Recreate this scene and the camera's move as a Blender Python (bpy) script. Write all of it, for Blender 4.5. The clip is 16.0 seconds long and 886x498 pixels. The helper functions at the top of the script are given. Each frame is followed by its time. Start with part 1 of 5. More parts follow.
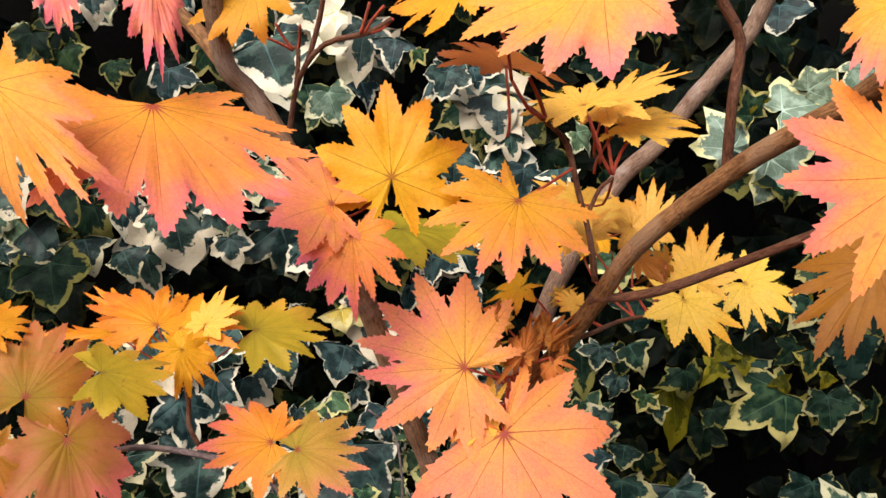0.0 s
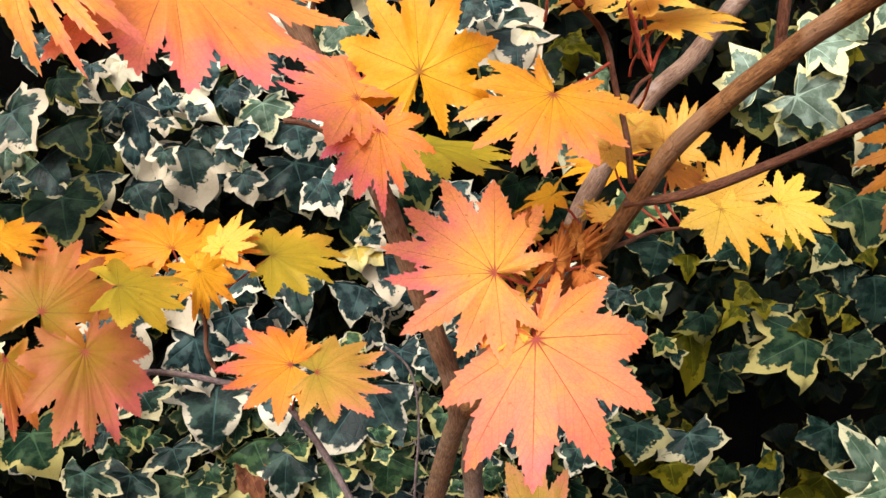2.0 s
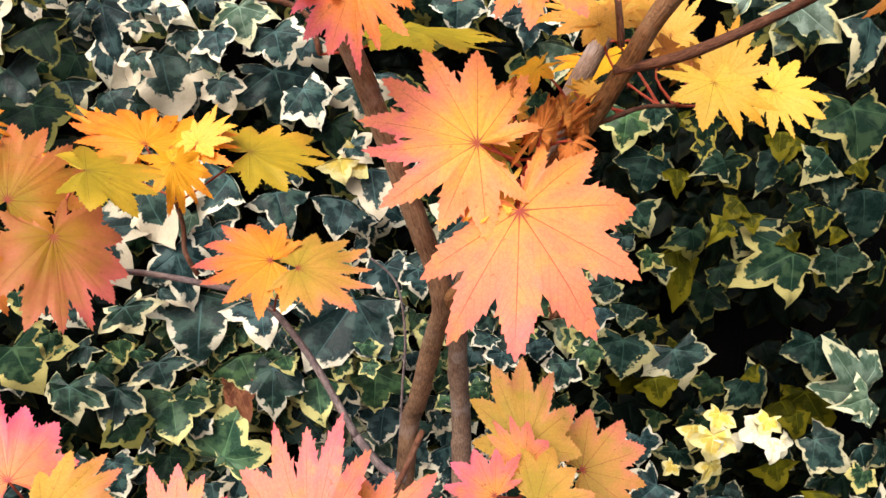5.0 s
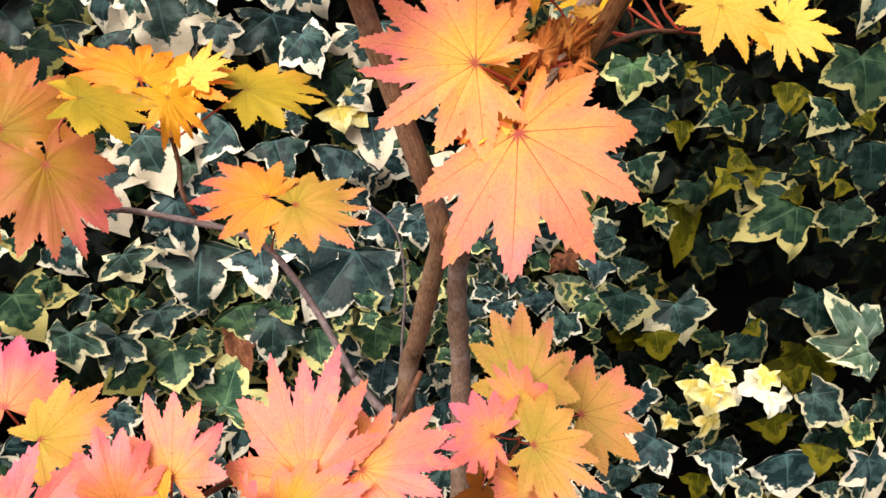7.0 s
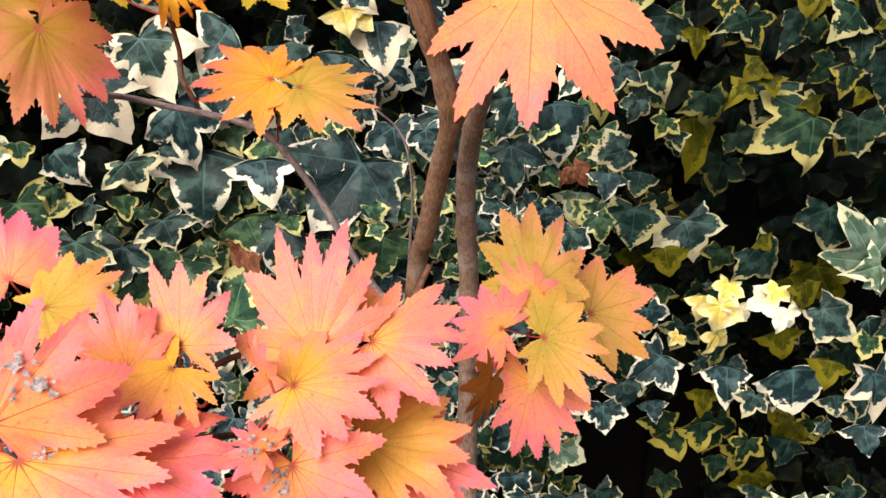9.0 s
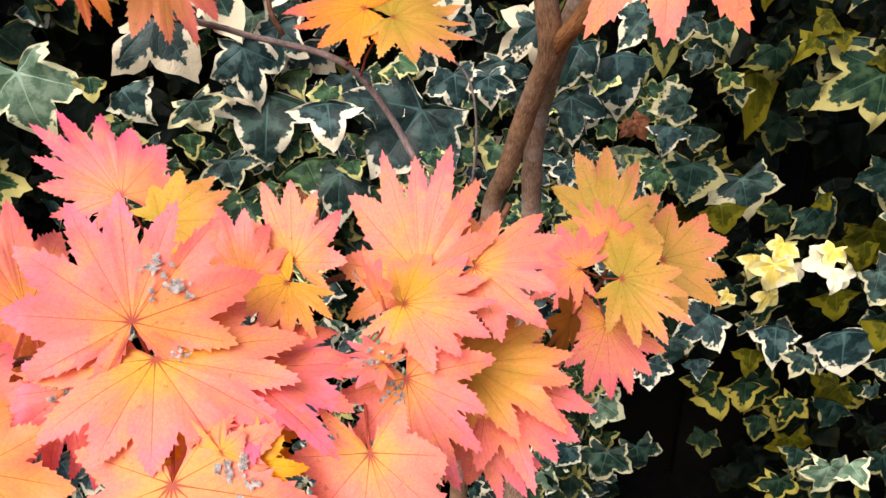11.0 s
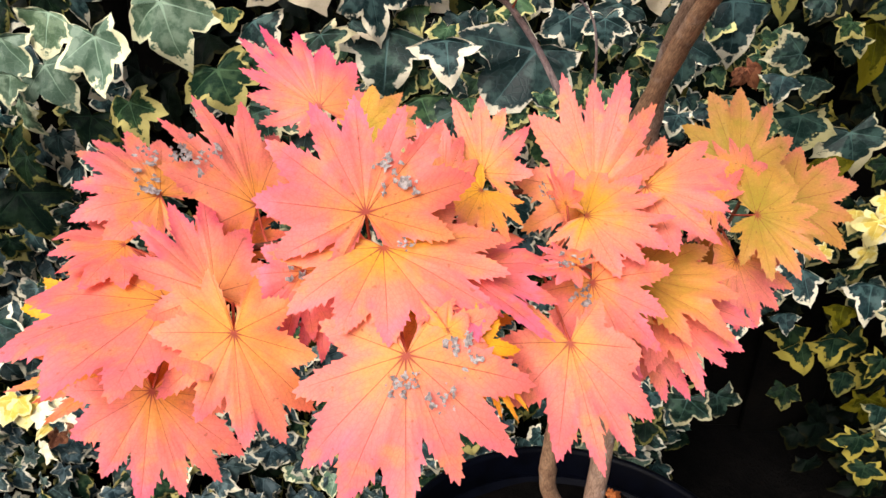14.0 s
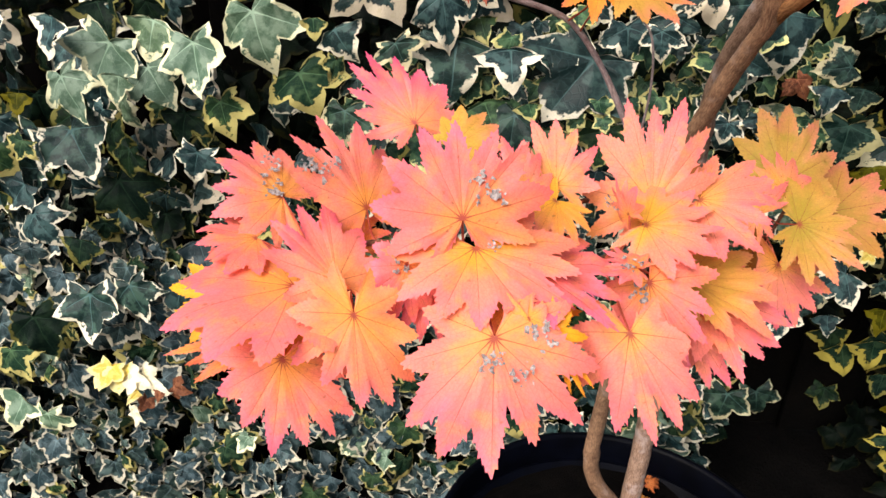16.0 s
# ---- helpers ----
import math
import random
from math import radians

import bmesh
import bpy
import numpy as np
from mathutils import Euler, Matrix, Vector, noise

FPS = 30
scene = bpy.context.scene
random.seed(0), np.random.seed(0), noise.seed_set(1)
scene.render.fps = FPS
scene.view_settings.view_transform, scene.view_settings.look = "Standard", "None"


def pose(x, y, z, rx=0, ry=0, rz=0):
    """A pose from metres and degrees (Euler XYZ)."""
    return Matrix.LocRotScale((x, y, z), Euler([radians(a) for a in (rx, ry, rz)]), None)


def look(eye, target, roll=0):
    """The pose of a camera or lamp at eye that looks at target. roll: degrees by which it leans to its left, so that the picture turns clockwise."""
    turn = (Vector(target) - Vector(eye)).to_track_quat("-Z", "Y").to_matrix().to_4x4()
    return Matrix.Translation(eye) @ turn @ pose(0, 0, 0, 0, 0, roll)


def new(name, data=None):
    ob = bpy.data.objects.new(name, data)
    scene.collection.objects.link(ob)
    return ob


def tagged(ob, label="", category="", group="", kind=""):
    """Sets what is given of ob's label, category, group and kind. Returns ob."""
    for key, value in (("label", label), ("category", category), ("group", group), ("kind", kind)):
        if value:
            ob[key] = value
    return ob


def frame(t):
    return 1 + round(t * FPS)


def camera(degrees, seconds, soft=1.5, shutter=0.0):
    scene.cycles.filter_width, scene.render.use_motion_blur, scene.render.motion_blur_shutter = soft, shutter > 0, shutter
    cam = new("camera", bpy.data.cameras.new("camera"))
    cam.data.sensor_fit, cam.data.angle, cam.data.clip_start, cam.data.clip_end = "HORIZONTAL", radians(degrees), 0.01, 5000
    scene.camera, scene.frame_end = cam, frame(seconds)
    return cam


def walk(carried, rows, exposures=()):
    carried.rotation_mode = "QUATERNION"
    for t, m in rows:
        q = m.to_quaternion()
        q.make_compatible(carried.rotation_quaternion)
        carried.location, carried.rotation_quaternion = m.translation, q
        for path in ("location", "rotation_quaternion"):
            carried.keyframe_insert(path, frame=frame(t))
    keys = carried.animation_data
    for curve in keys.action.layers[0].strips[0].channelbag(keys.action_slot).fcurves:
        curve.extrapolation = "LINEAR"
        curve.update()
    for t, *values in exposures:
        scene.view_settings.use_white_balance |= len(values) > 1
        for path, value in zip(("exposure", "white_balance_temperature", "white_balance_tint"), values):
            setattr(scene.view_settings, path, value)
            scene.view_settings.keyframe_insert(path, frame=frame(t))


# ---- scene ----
cam = camera(64.3, 16.0)
METRES, EYE, TILT, LEAN, TURN = 0.38, 1.15, -3.0, 0.0, 0.0
EXPOSURES = [(0.0, 0.54), (1.5, 0.74), (2.5, 0.77), (4.0, 0.85), (9.0, 0.97), (13.5, 0.76), (16.0, 0.87)]
ROWS = [
    (0.0, 0.0, 0.0, 0.0, -0.0, 0.0, -0.0),
    (0.5, -0.0016, 0.0027, -0.0159, 0.02, -0.57, -0.21),
    (1.0, -0.0009, 0.0072, -0.0378, 0.14, -1.22, -0.18),
    (1.5, -0.0123, 0.0171, -0.067, 0.29, -1.93, -0.16),
    (2.0, -0.0287, 0.0369, -0.0868, 0.61, -2.74, -0.17),
    (2.5, -0.0359, 0.0463, -0.0994, 0.67, -3.18, -0.39),
    (3.0, -0.0472, 0.0602, -0.1151, 0.71, -3.82, -0.42),
    (3.5, -0.0504, 0.0673, -0.1352, 0.19, -4.51, -0.29),
    (4.0, -0.0412, 0.0621, -0.1612, -0.41, -5.86, 0.15),
    (6.5, -0.0019, 0.0708, -0.2018, 0.04, -8.86, -0.24),
    (7.0, -0.0095, 0.0714, -0.2371, 0.04, -9.97, -0.23),
    (7.5, -0.0145, 0.075, -0.2685, 0.29, -11.27, 0.2),
    (8.0, -0.0086, 0.084, -0.2996, 0.24, -12.65, 0.31),
    (8.5, 0.0003, 0.082, -0.3227, 0.01, -13.54, 0.16),
    (9.0, -0.0167, 0.0777, -0.3459, 0.44, -14.45, -0.08),
    (11.5, -0.1762, 0.0481, -0.4169, 2.89, -18.03, -1.47),
    (12.0, -0.2207, 0.0414, -0.4364, 3.52, -18.91, -1.7),
    (12.5, -0.2593, 0.029, -0.4508, 4.46, -19.49, -1.97),
    (13.0, -0.2873, 0.0196, -0.4686, 5.36, -20.28, -2.12),
    (13.5, -0.2948, -0.0051, -0.4676, 5.69, -20.59, -2.25),
    (14.0, -0.3169, -0.0507, -0.4427, 6.83, -20.88, -2.46),
    (14.5, -0.3145, -0.1069, -0.4133, 7.08, -21.01, -2.9),
    (15.0, -0.3168, -0.1496, -0.3918, 7.97, -21.3, -2.79),
    (15.5, -0.3385, -0.2002, -0.3798, 9.17, -21.81, -3.03),
    (16.0, -0.3646, -0.2155, -0.3678, 10.45, -21.96, -3.0),
]
walk(cam, [(t, pose(0, 0, EYE, TILT, LEAN, TURN) @ pose(METRES * x, METRES * y, METRES * z, 90 + pitch, roll, yaw)) for t, x, y, z, yaw, pitch, roll in ROWS], exposures=EXPOSURES)

# ---- light ----
world = bpy.data.worlds.new("overcast_sky")
scene.world = world
world.use_nodes = True
SUN_UP, SUN_AROUND = 42.0, 206.0  # degrees; around: clockwise from north (+y)
wn = world.node_tree
sky = wn.nodes.new("ShaderNodeTexSky")
sky.sky_type, sky.sun_disc = "NISHITA", False
sky.sun_elevation, sky.sun_rotation = radians(SUN_UP), radians(SUN_AROUND)
sky.dust_density, sky.air_density, sky.ozone_density = 4.0, 1.0, 1.0
wn.links.new(sky.outputs[0], wn.nodes["Background"].inputs[0])
wn.nodes["Background"].inputs[1].default_value = 0.095
sun = new("sun", bpy.data.lights.new("sun", "SUN"))
sun.data.energy, sun.data.angle, sun.data.color = 3.0, radians(50), (1.0, 0.96, 0.92)
sun_from = Vector((math.sin(radians(SUN_AROUND)) * math.cos(radians(SUN_UP)), math.cos(radians(SUN_AROUND)) * math.cos(radians(SUN_UP)), math.sin(radians(SUN_UP))))
sun.matrix_world = look(sun_from * 20, (0, 0, 0))


# ---- materials ----
class Nodes:
    """A node material, written in short."""

    def __init__(self, name):
        self.mat = bpy.data.materials.new(name)
        self.mat.use_nodes = True
        self.tree = self.mat.node_tree
        self.bsdf = self.tree.nodes["Principled BSDF"]
        self.out = self.tree.nodes["Material Output"]

    def node(self, kind, **settings):
        n = self.tree.nodes.new("ShaderNode" + kind)
        for key, value in settings.items():
            setattr(n, key, value)
        return n

    def put(self, value, socket):
        if isinstance(value, bpy.types.NodeSocket):
            self.tree.links.new(value, socket)
        else:
            socket.default_value = value

    def math(self, operation, a, b=0.0, clamp=False):
        n = self.node("Math", operation=operation, use_clamp=clamp)
        self.put(a, n.inputs[0])
        self.put(b, n.inputs[1])
        return n.outputs[0]

    def step(self, value, low, high):
        n = self.node("MapRange", interpolation_type="SMOOTHSTEP")
        self.put(value, n.inputs[0])
        n.inputs[1].default_value, n.inputs[2].default_value = low, high
        return n.outputs[0]

    def mix(self, factor, a, b, blend="MIX"):
        n = self.node("Mix", data_type="RGBA", blend_type=blend)
        self.put(factor, n.inputs[0])
        self.put((*a, 1) if isinstance(a, tuple) else a, n.inputs[6])
        self.put((*b, 1) if isinstance(b, tuple) else b, n.inputs[7])
        return n.outputs[2]

    def noise(self, scale, detail=3.0, where=None, rough=0.55):
        n = self.node("TexNoise")
        n.inputs["Scale"].default_value, n.inputs["Detail"].default_value, n.inputs["Roughness"].default_value = scale, detail, rough
        self.put(where if where is not None else self.node("TexCoord").outputs["Object"], n.inputs["Vector"])
        return n.outputs["Fac"]

    def own(self):
        """A random number for each leaf, whether an object of its own or one of many in a mesh."""
        return self.math("FRACT", self.math("ADD", self.node("ObjectInfo").outputs["Random"], self.node("NewGeometry").outputs["Random Per Island"]))

    def shifted(self, amount=50.0):
        """Object coordinates, shifted for each object by its own random number."""
        add = self.node("VectorMath", operation="ADD")
        coord = self.node("TexCoord")
        self.put(coord.outputs["Object"], add.inputs[0])
        self.put(self.math("MULTIPLY", self.own(), amount), add.inputs[1])
        return add.outputs[0]

    def bump(self, height, strength, distance=0.002):
        n = self.node("Bump")
        n.inputs["Strength"].default_value, n.inputs["Distance"].default_value = strength, distance
        self.put(height, n.inputs["Height"])
        self.put(n.outputs[0], self.bsdf.inputs["Normal"])
        return n.outputs[0]

    def surface(self, colour, rough):
        self.put((*colour, 1) if isinstance(colour, tuple) else colour, self.bsdf.inputs["Base Color"])
        self.put(rough, self.bsdf.inputs["Roughness"])
        return self.mat

    def thin(self, colour, share):
        """Lets light through, as a leaf does."""
        clear = self.node("BsdfTranslucent")
        self.put(colour, clear.inputs[0])
        n = self.node("MixShader")
        self.put(share, n.inputs[0])
        self.put(self.bsdf.outputs[0], n.inputs[1])
        self.put(clear.outputs[0], n.inputs[2])
        self.put(n.outputs[0], self.out.inputs[0])


def maple_material(name, inner, middle, tip, vein, share=0.3, rough=0.55, shift=0.0):
    m = Nodes(name)
    u = m.node("SeparateXYZ")
    m.put(m.node("UVMap", uv_map="UVMap").outputs[0], u.inputs[0])
    across = m.math("ABSOLUTE", m.math("SUBTRACT", m.math("MULTIPLY", u.outputs[0], 2.0), 1.0))
    along = u.outputs[1]
    where = m.shifted()
    blotch, grain = m.noise(38.0, 3.0, where), m.noise(420.0, 3.0, where)
    patch = m.noise(75.0, 2.0, where)
    plane = m.node("SeparateXYZ")
    m.put(m.node("UVMap", uv_map="Plane").outputs[0], plane.inputs[0])
    onward = m.math("MULTIPLY", m.math("SUBTRACT", plane.outputs[1], 0.5), 0.9)
    askew = m.math("MULTIPLY", m.math("SUBTRACT", plane.outputs[0], 0.5), m.math("MULTIPLY", m.math("SUBTRACT", m.node("ObjectInfo").outputs["Random"], 0.5), 1.3))
    onward = m.math("ADD", onward, askew)
    reach = m.math("ADD", m.math("MULTIPLY", along, 0.62), m.math("ADD", onward, m.math("MULTIPLY", m.math("SUBTRACT", blotch, 0.5), 0.9)))
    colour = m.mix(m.step(reach, 0.05 - shift, 0.62 - shift), inner, middle)
    colour = m.mix(m.step(reach, 0.58 - shift * 0.5, 1.22), colour, tip)
    colour = m.mix(m.math("MULTIPLY", m.step(patch, 0.46, 0.76), 0.5), colour, inner)
    # the lobes' midribs, and fine ribs that leave them
    away = m.math("MULTIPLY", across, along)
    rib = m.math("SUBTRACT", 1.0, m.step(away, 0.004, 0.018))
    rib = m.math("MULTIPLY", rib, m.math("SUBTRACT", 1.0, m.step(along, 0.62, 0.98)))
    saw = m.math("FRACT", m.math("MULTIPLY", m.math("SUBTRACT", along, m.math("MULTIPLY", away, 0.75)), 9.0))
    side = m.math("MULTIPLY", m.math("SUBTRACT", 1.0, m.step(m.math("ABSOLUTE", m.math("SUBTRACT", saw, 0.5)), 0.02, 0.10)), m.step(along, 0.2, 0.4))
    net = m.node("TexVoronoi", feature="DISTANCE_TO_EDGE")
    net.inputs["Scale"].default_value = 420.0
    m.put(where, net.inputs["Vector"])
    fine = m.math("SUBTRACT", 1.0, m.step(net.outputs[0], 0.02, 0.12))
    colour = m.mix(m.math("MULTIPLY", side, 0.16), colour, vein)
    colour = m.mix(m.math("MULTIPLY", fine, 0.13), colour, vein)
    colour = m.mix(m.math("MULTIPLY", rib, 0.78), colour, vein)
    colour = m.mix(m.math("MULTIPLY", m.math("SUBTRACT", 1.0, m.step(along, 0.02, 0.13)), 0.6), colour, vein)
    freckle = m.math("MULTIPLY", m.step(m.noise(230.0, 2.0, where), 0.67, 0.75), 0.5)
    colour = m.mix(freckle, colour, (0.24, 0.08, 0.02))
    tone = m.node("HueSaturation")
    m.put(m.math("ADD", 0.489, m.math("MULTIPLY", m.node("ObjectInfo").outputs["Random"], 0.022)), tone.inputs["Hue"])
    shade = m.math("MULTIPLY", m.math("FRACT", m.math("MULTIPLY", m.node("ObjectInfo").outputs["Random"], 13.7)), 0.11)
    m.put(m.math("ADD", m.math("ADD", 0.79, shade), m.math("MULTIPLY", grain, 0.28)), tone.inputs["Value"])
    m.put(colour, tone.inputs["Color"])
    height = m.math("ADD", m.math("MULTIPLY", rib, -1.0), m.math("MULTIPLY", blotch, 1.2))
    m.bump(height, 0.45, 0.0010)
    m.surface(tone.outputs[0], rough)
    m.bsdf.inputs["Specular IOR Level"].default_value = 0.3
    m.thin(tone.outputs[0], share)
    return m.mat


RED_RIB = (0.36, 0.05, 0.035)
MAPLE = {
    "gold": maple_material("golden_maple_leaf", (0.86, 0.39, 0.014), (0.84, 0.32, 0.012), (0.78, 0.21, 0.02), (0.40, 0.11, 0.01)),
    "goldpink": maple_material("gold_and_pink_maple_leaf", (0.87, 0.36, 0.018), (0.87, 0.29, 0.035), (0.86, 0.19, 0.15), RED_RIB),
    "orange": maple_material("orange_maple_leaf", (0.87, 0.36, 0.05), (0.87, 0.26, 0.12), (0.86, 0.18, 0.21), RED_RIB),
    "orangepink": maple_material("orange_maple_leaf_with_pink_tips", (0.89, 0.38, 0.03), (0.89, 0.30, 0.06), (0.87, 0.18, 0.21), RED_RIB),
    "coral": maple_material("coral_maple_leaf", (0.88, 0.345, 0.06), (0.89, 0.225, 0.165), (0.87, 0.155, 0.22), RED_RIB, shift=0.06),
    "blush": maple_material("coral_maple_leaf_with_yellow_heart", (0.76, 0.36, 0.03), (0.88, 0.25, 0.155), (0.86, 0.16, 0.24), RED_RIB, shift=0.06),
    "rose": maple_material("rose_maple_leaf", (0.87, 0.29, 0.10), (0.86, 0.18, 0.19), (0.76, 0.075, 0.22), (0.5, 0.08, 0.08)),
    "roseorange": maple_material("orange_maple_leaf_with_crimson_edge", (0.86, 0.30, 0.10), (0.84, 0.21, 0.16), (0.72, 0.06, 0.20), RED_RIB),
    "olive": maple_material("olive_maple_leaf", (0.38, 0.30, 0.015), (0.52, 0.37, 0.02), (0.64, 0.35, 0.03), (0.26, 0.17, 0.02)),
    "amber": maple_material("amber_maple_leaf", (0.44, 0.31, 0.03), (0.64, 0.33, 0.06), (0.82, 0.24, 0.15), RED_RIB, shift=0.08),
    "peach": maple_material("peach_maple_leaf", (0.91, 0.43, 0.06), (0.89, 0.32, 0.12), (0.88, 0.19, 0.21), RED_RIB),
    # next two: olive-orange leaves, darkened for the little light their tilt catches
    "tawny": maple_material("shaded_tawny_maple_leaf", (0.36, 0.215, 0.010), (0.50, 0.185, 0.024), (0.60, 0.135, 0.065), RED_RIB),
    "dusk": maple_material("shaded_orange_maple_leaf", (0.34, 0.17, 0.010), (0.47, 0.145, 0.055), (0.57, 0.105, 0.105), (0.38, 0.08, 0.05)),
    "yellow": maple_material("yellow_maple_leaf", (0.86, 0.50, 0.06), (0.88, 0.50, 0.08), (0.84, 0.37, 0.03), (0.42, 0.16, 0.02)),
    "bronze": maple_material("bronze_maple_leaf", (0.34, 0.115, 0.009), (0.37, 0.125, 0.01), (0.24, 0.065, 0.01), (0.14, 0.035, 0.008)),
    "brown": maple_material("withered_maple_leaf", (0.72, 0.26, 0.06), (0.64, 0.20, 0.04), (0.36, 0.09, 0.02), (0.2, 0.05, 0.012), 0.3, 0.8),
    "salmon": maple_material("salmon_maple_leaf", (0.89, 0.40, 0.06), (0.89, 0.30, 0.12), (0.88, 0.24, 0.17), RED_RIB),
    "rust": maple_material("rusty_withered_maple_leaf", (0.66, 0.25, 0.05), (0.58, 0.20, 0.035), (0.34, 0.09, 0.018), (0.24, 0.05, 0.012), 0.35, 0.75),
}


def bark_material(name, dark, light, scale=1.0, pale=(0.46, 0.36, 0.32)):
    """Bark with streaks along the stem, cross scars and small pores; the UV map holds decimetres."""
    m = Nodes(name)
    spread = m.node("Mapping")
    m.put(m.node("UVMap", uv_map="UVMap").outputs[0], spread.inputs["Vector"])
    spread.inputs["Scale"].default_value = (1.0, 0.16, 1.0)
    across = m.node("Mapping")
    m.put(m.node("UVMap", uv_map="UVMap").outputs[0], across.inputs["Vector"])
    across.inputs["Scale"].default_value = (0.25, 1.0, 1.0)
    where = m.node("TexCoord").outputs["Object"]
    streak, grain = m.noise(90.0 * scale, 5.0, spread.outputs[0], 0.65), m.noise(60.0 * scale, 3.0, where)
    fine = m.noise(900.0, 2.0, where)
    scar = m.step(m.noise(34.0 * scale, 2.0, across.outputs[0]), 0.64, 0.72)
    pore = m.step(m.noise(700.0 * scale, 1.0, where), 0.68, 0.73)
    flake = m.node("TexVoronoi", feature="DISTANCE_TO_EDGE")
    flake.inputs["Scale"].default_value = 16.0 * scale
    warped = m.node("VectorMath", operation="ADD")
    m.put(spread.outputs[0], warped.inputs[0])
    m.put(m.math("MULTIPLY", grain, 0.12), warped.inputs[1])
    m.put(warped.outputs[0], flake.inputs["Vector"])
    crack = m.math("MULTIPLY", m.math("SUBTRACT", 1.0, m.step(flake.outputs[0], 0.0, 0.06)), m.step(grain, 0.45, 0.6))
    lichen = m.step(m.noise(26.0 * scale, 4.0, where, 0.6), 0.54, 0.66)
    mixed = m.math("ADD", m.math("MULTIPLY", streak, 0.55), m.math("ADD", m.math("MULTIPLY", grain, 0.33), m.math("MULTIPLY", fine, 0.12)))
    colour = m.mix(m.step(mixed, 0.36, 0.64), dark, light)
    colour = m.mix(m.math("MULTIPLY", lichen, 0.55), colour, pale)
    colour = m.mix(m.math("MULTIPLY", crack, 0.4), colour, tuple(c * 0.35 for c in dark))
    colour = m.mix(m.math("MULTIPLY", scar, 0.25), colour, tuple(c * 0.45 for c in dark))
    colour = m.mix(m.math("MULTIPLY", pore, 0.5), colour, (0.05, 0.03, 0.02))
    m.bump(m.math("ADD", m.math("ADD", streak, m.math("MULTIPLY", fine, 0.4)), m.math("ADD", m.math("MULTIPLY", crack, -0.35), m.math("MULTIPLY", pore, -0.4))), 0.8, 0.0016)
    m.bsdf.inputs["Specular IOR Level"].default_value = 0.22
    return m.surface(colour, 0.7)


BARK = {
    "trunk": bark_material("brown_bark", (0.115, 0.056, 0.032), (0.38, 0.22, 0.125), 1.0, (0.40, 0.29, 0.235)),
    "grey_trunk": bark_material("grey_brown_bark", (0.13, 0.070, 0.045), (0.42, 0.27, 0.19), 1.0, (0.52, 0.42, 0.39)),
    "branch": bark_material("red_brown_bark", (0.11, 0.043, 0.014), (0.40, 0.19, 0.075), 1.0, (0.40, 0.24, 0.14)),
    "twig": bark_material("dark_twig_bark", (0.07, 0.024, 0.014), (0.24, 0.098, 0.052), 1.5, (0.28, 0.15, 0.10)),
    "grey_twig": bark_material("grey_twig_bark", (0.12, 0.085, 0.085), (0.36, 0.27, 0.26), 1.5),
}
STALK = bark_material("red_leaf_stalk", (0.38, 0.045, 0.028), (0.58, 0.12, 0.06), 1.5, (0.5, 0.14, 0.08))


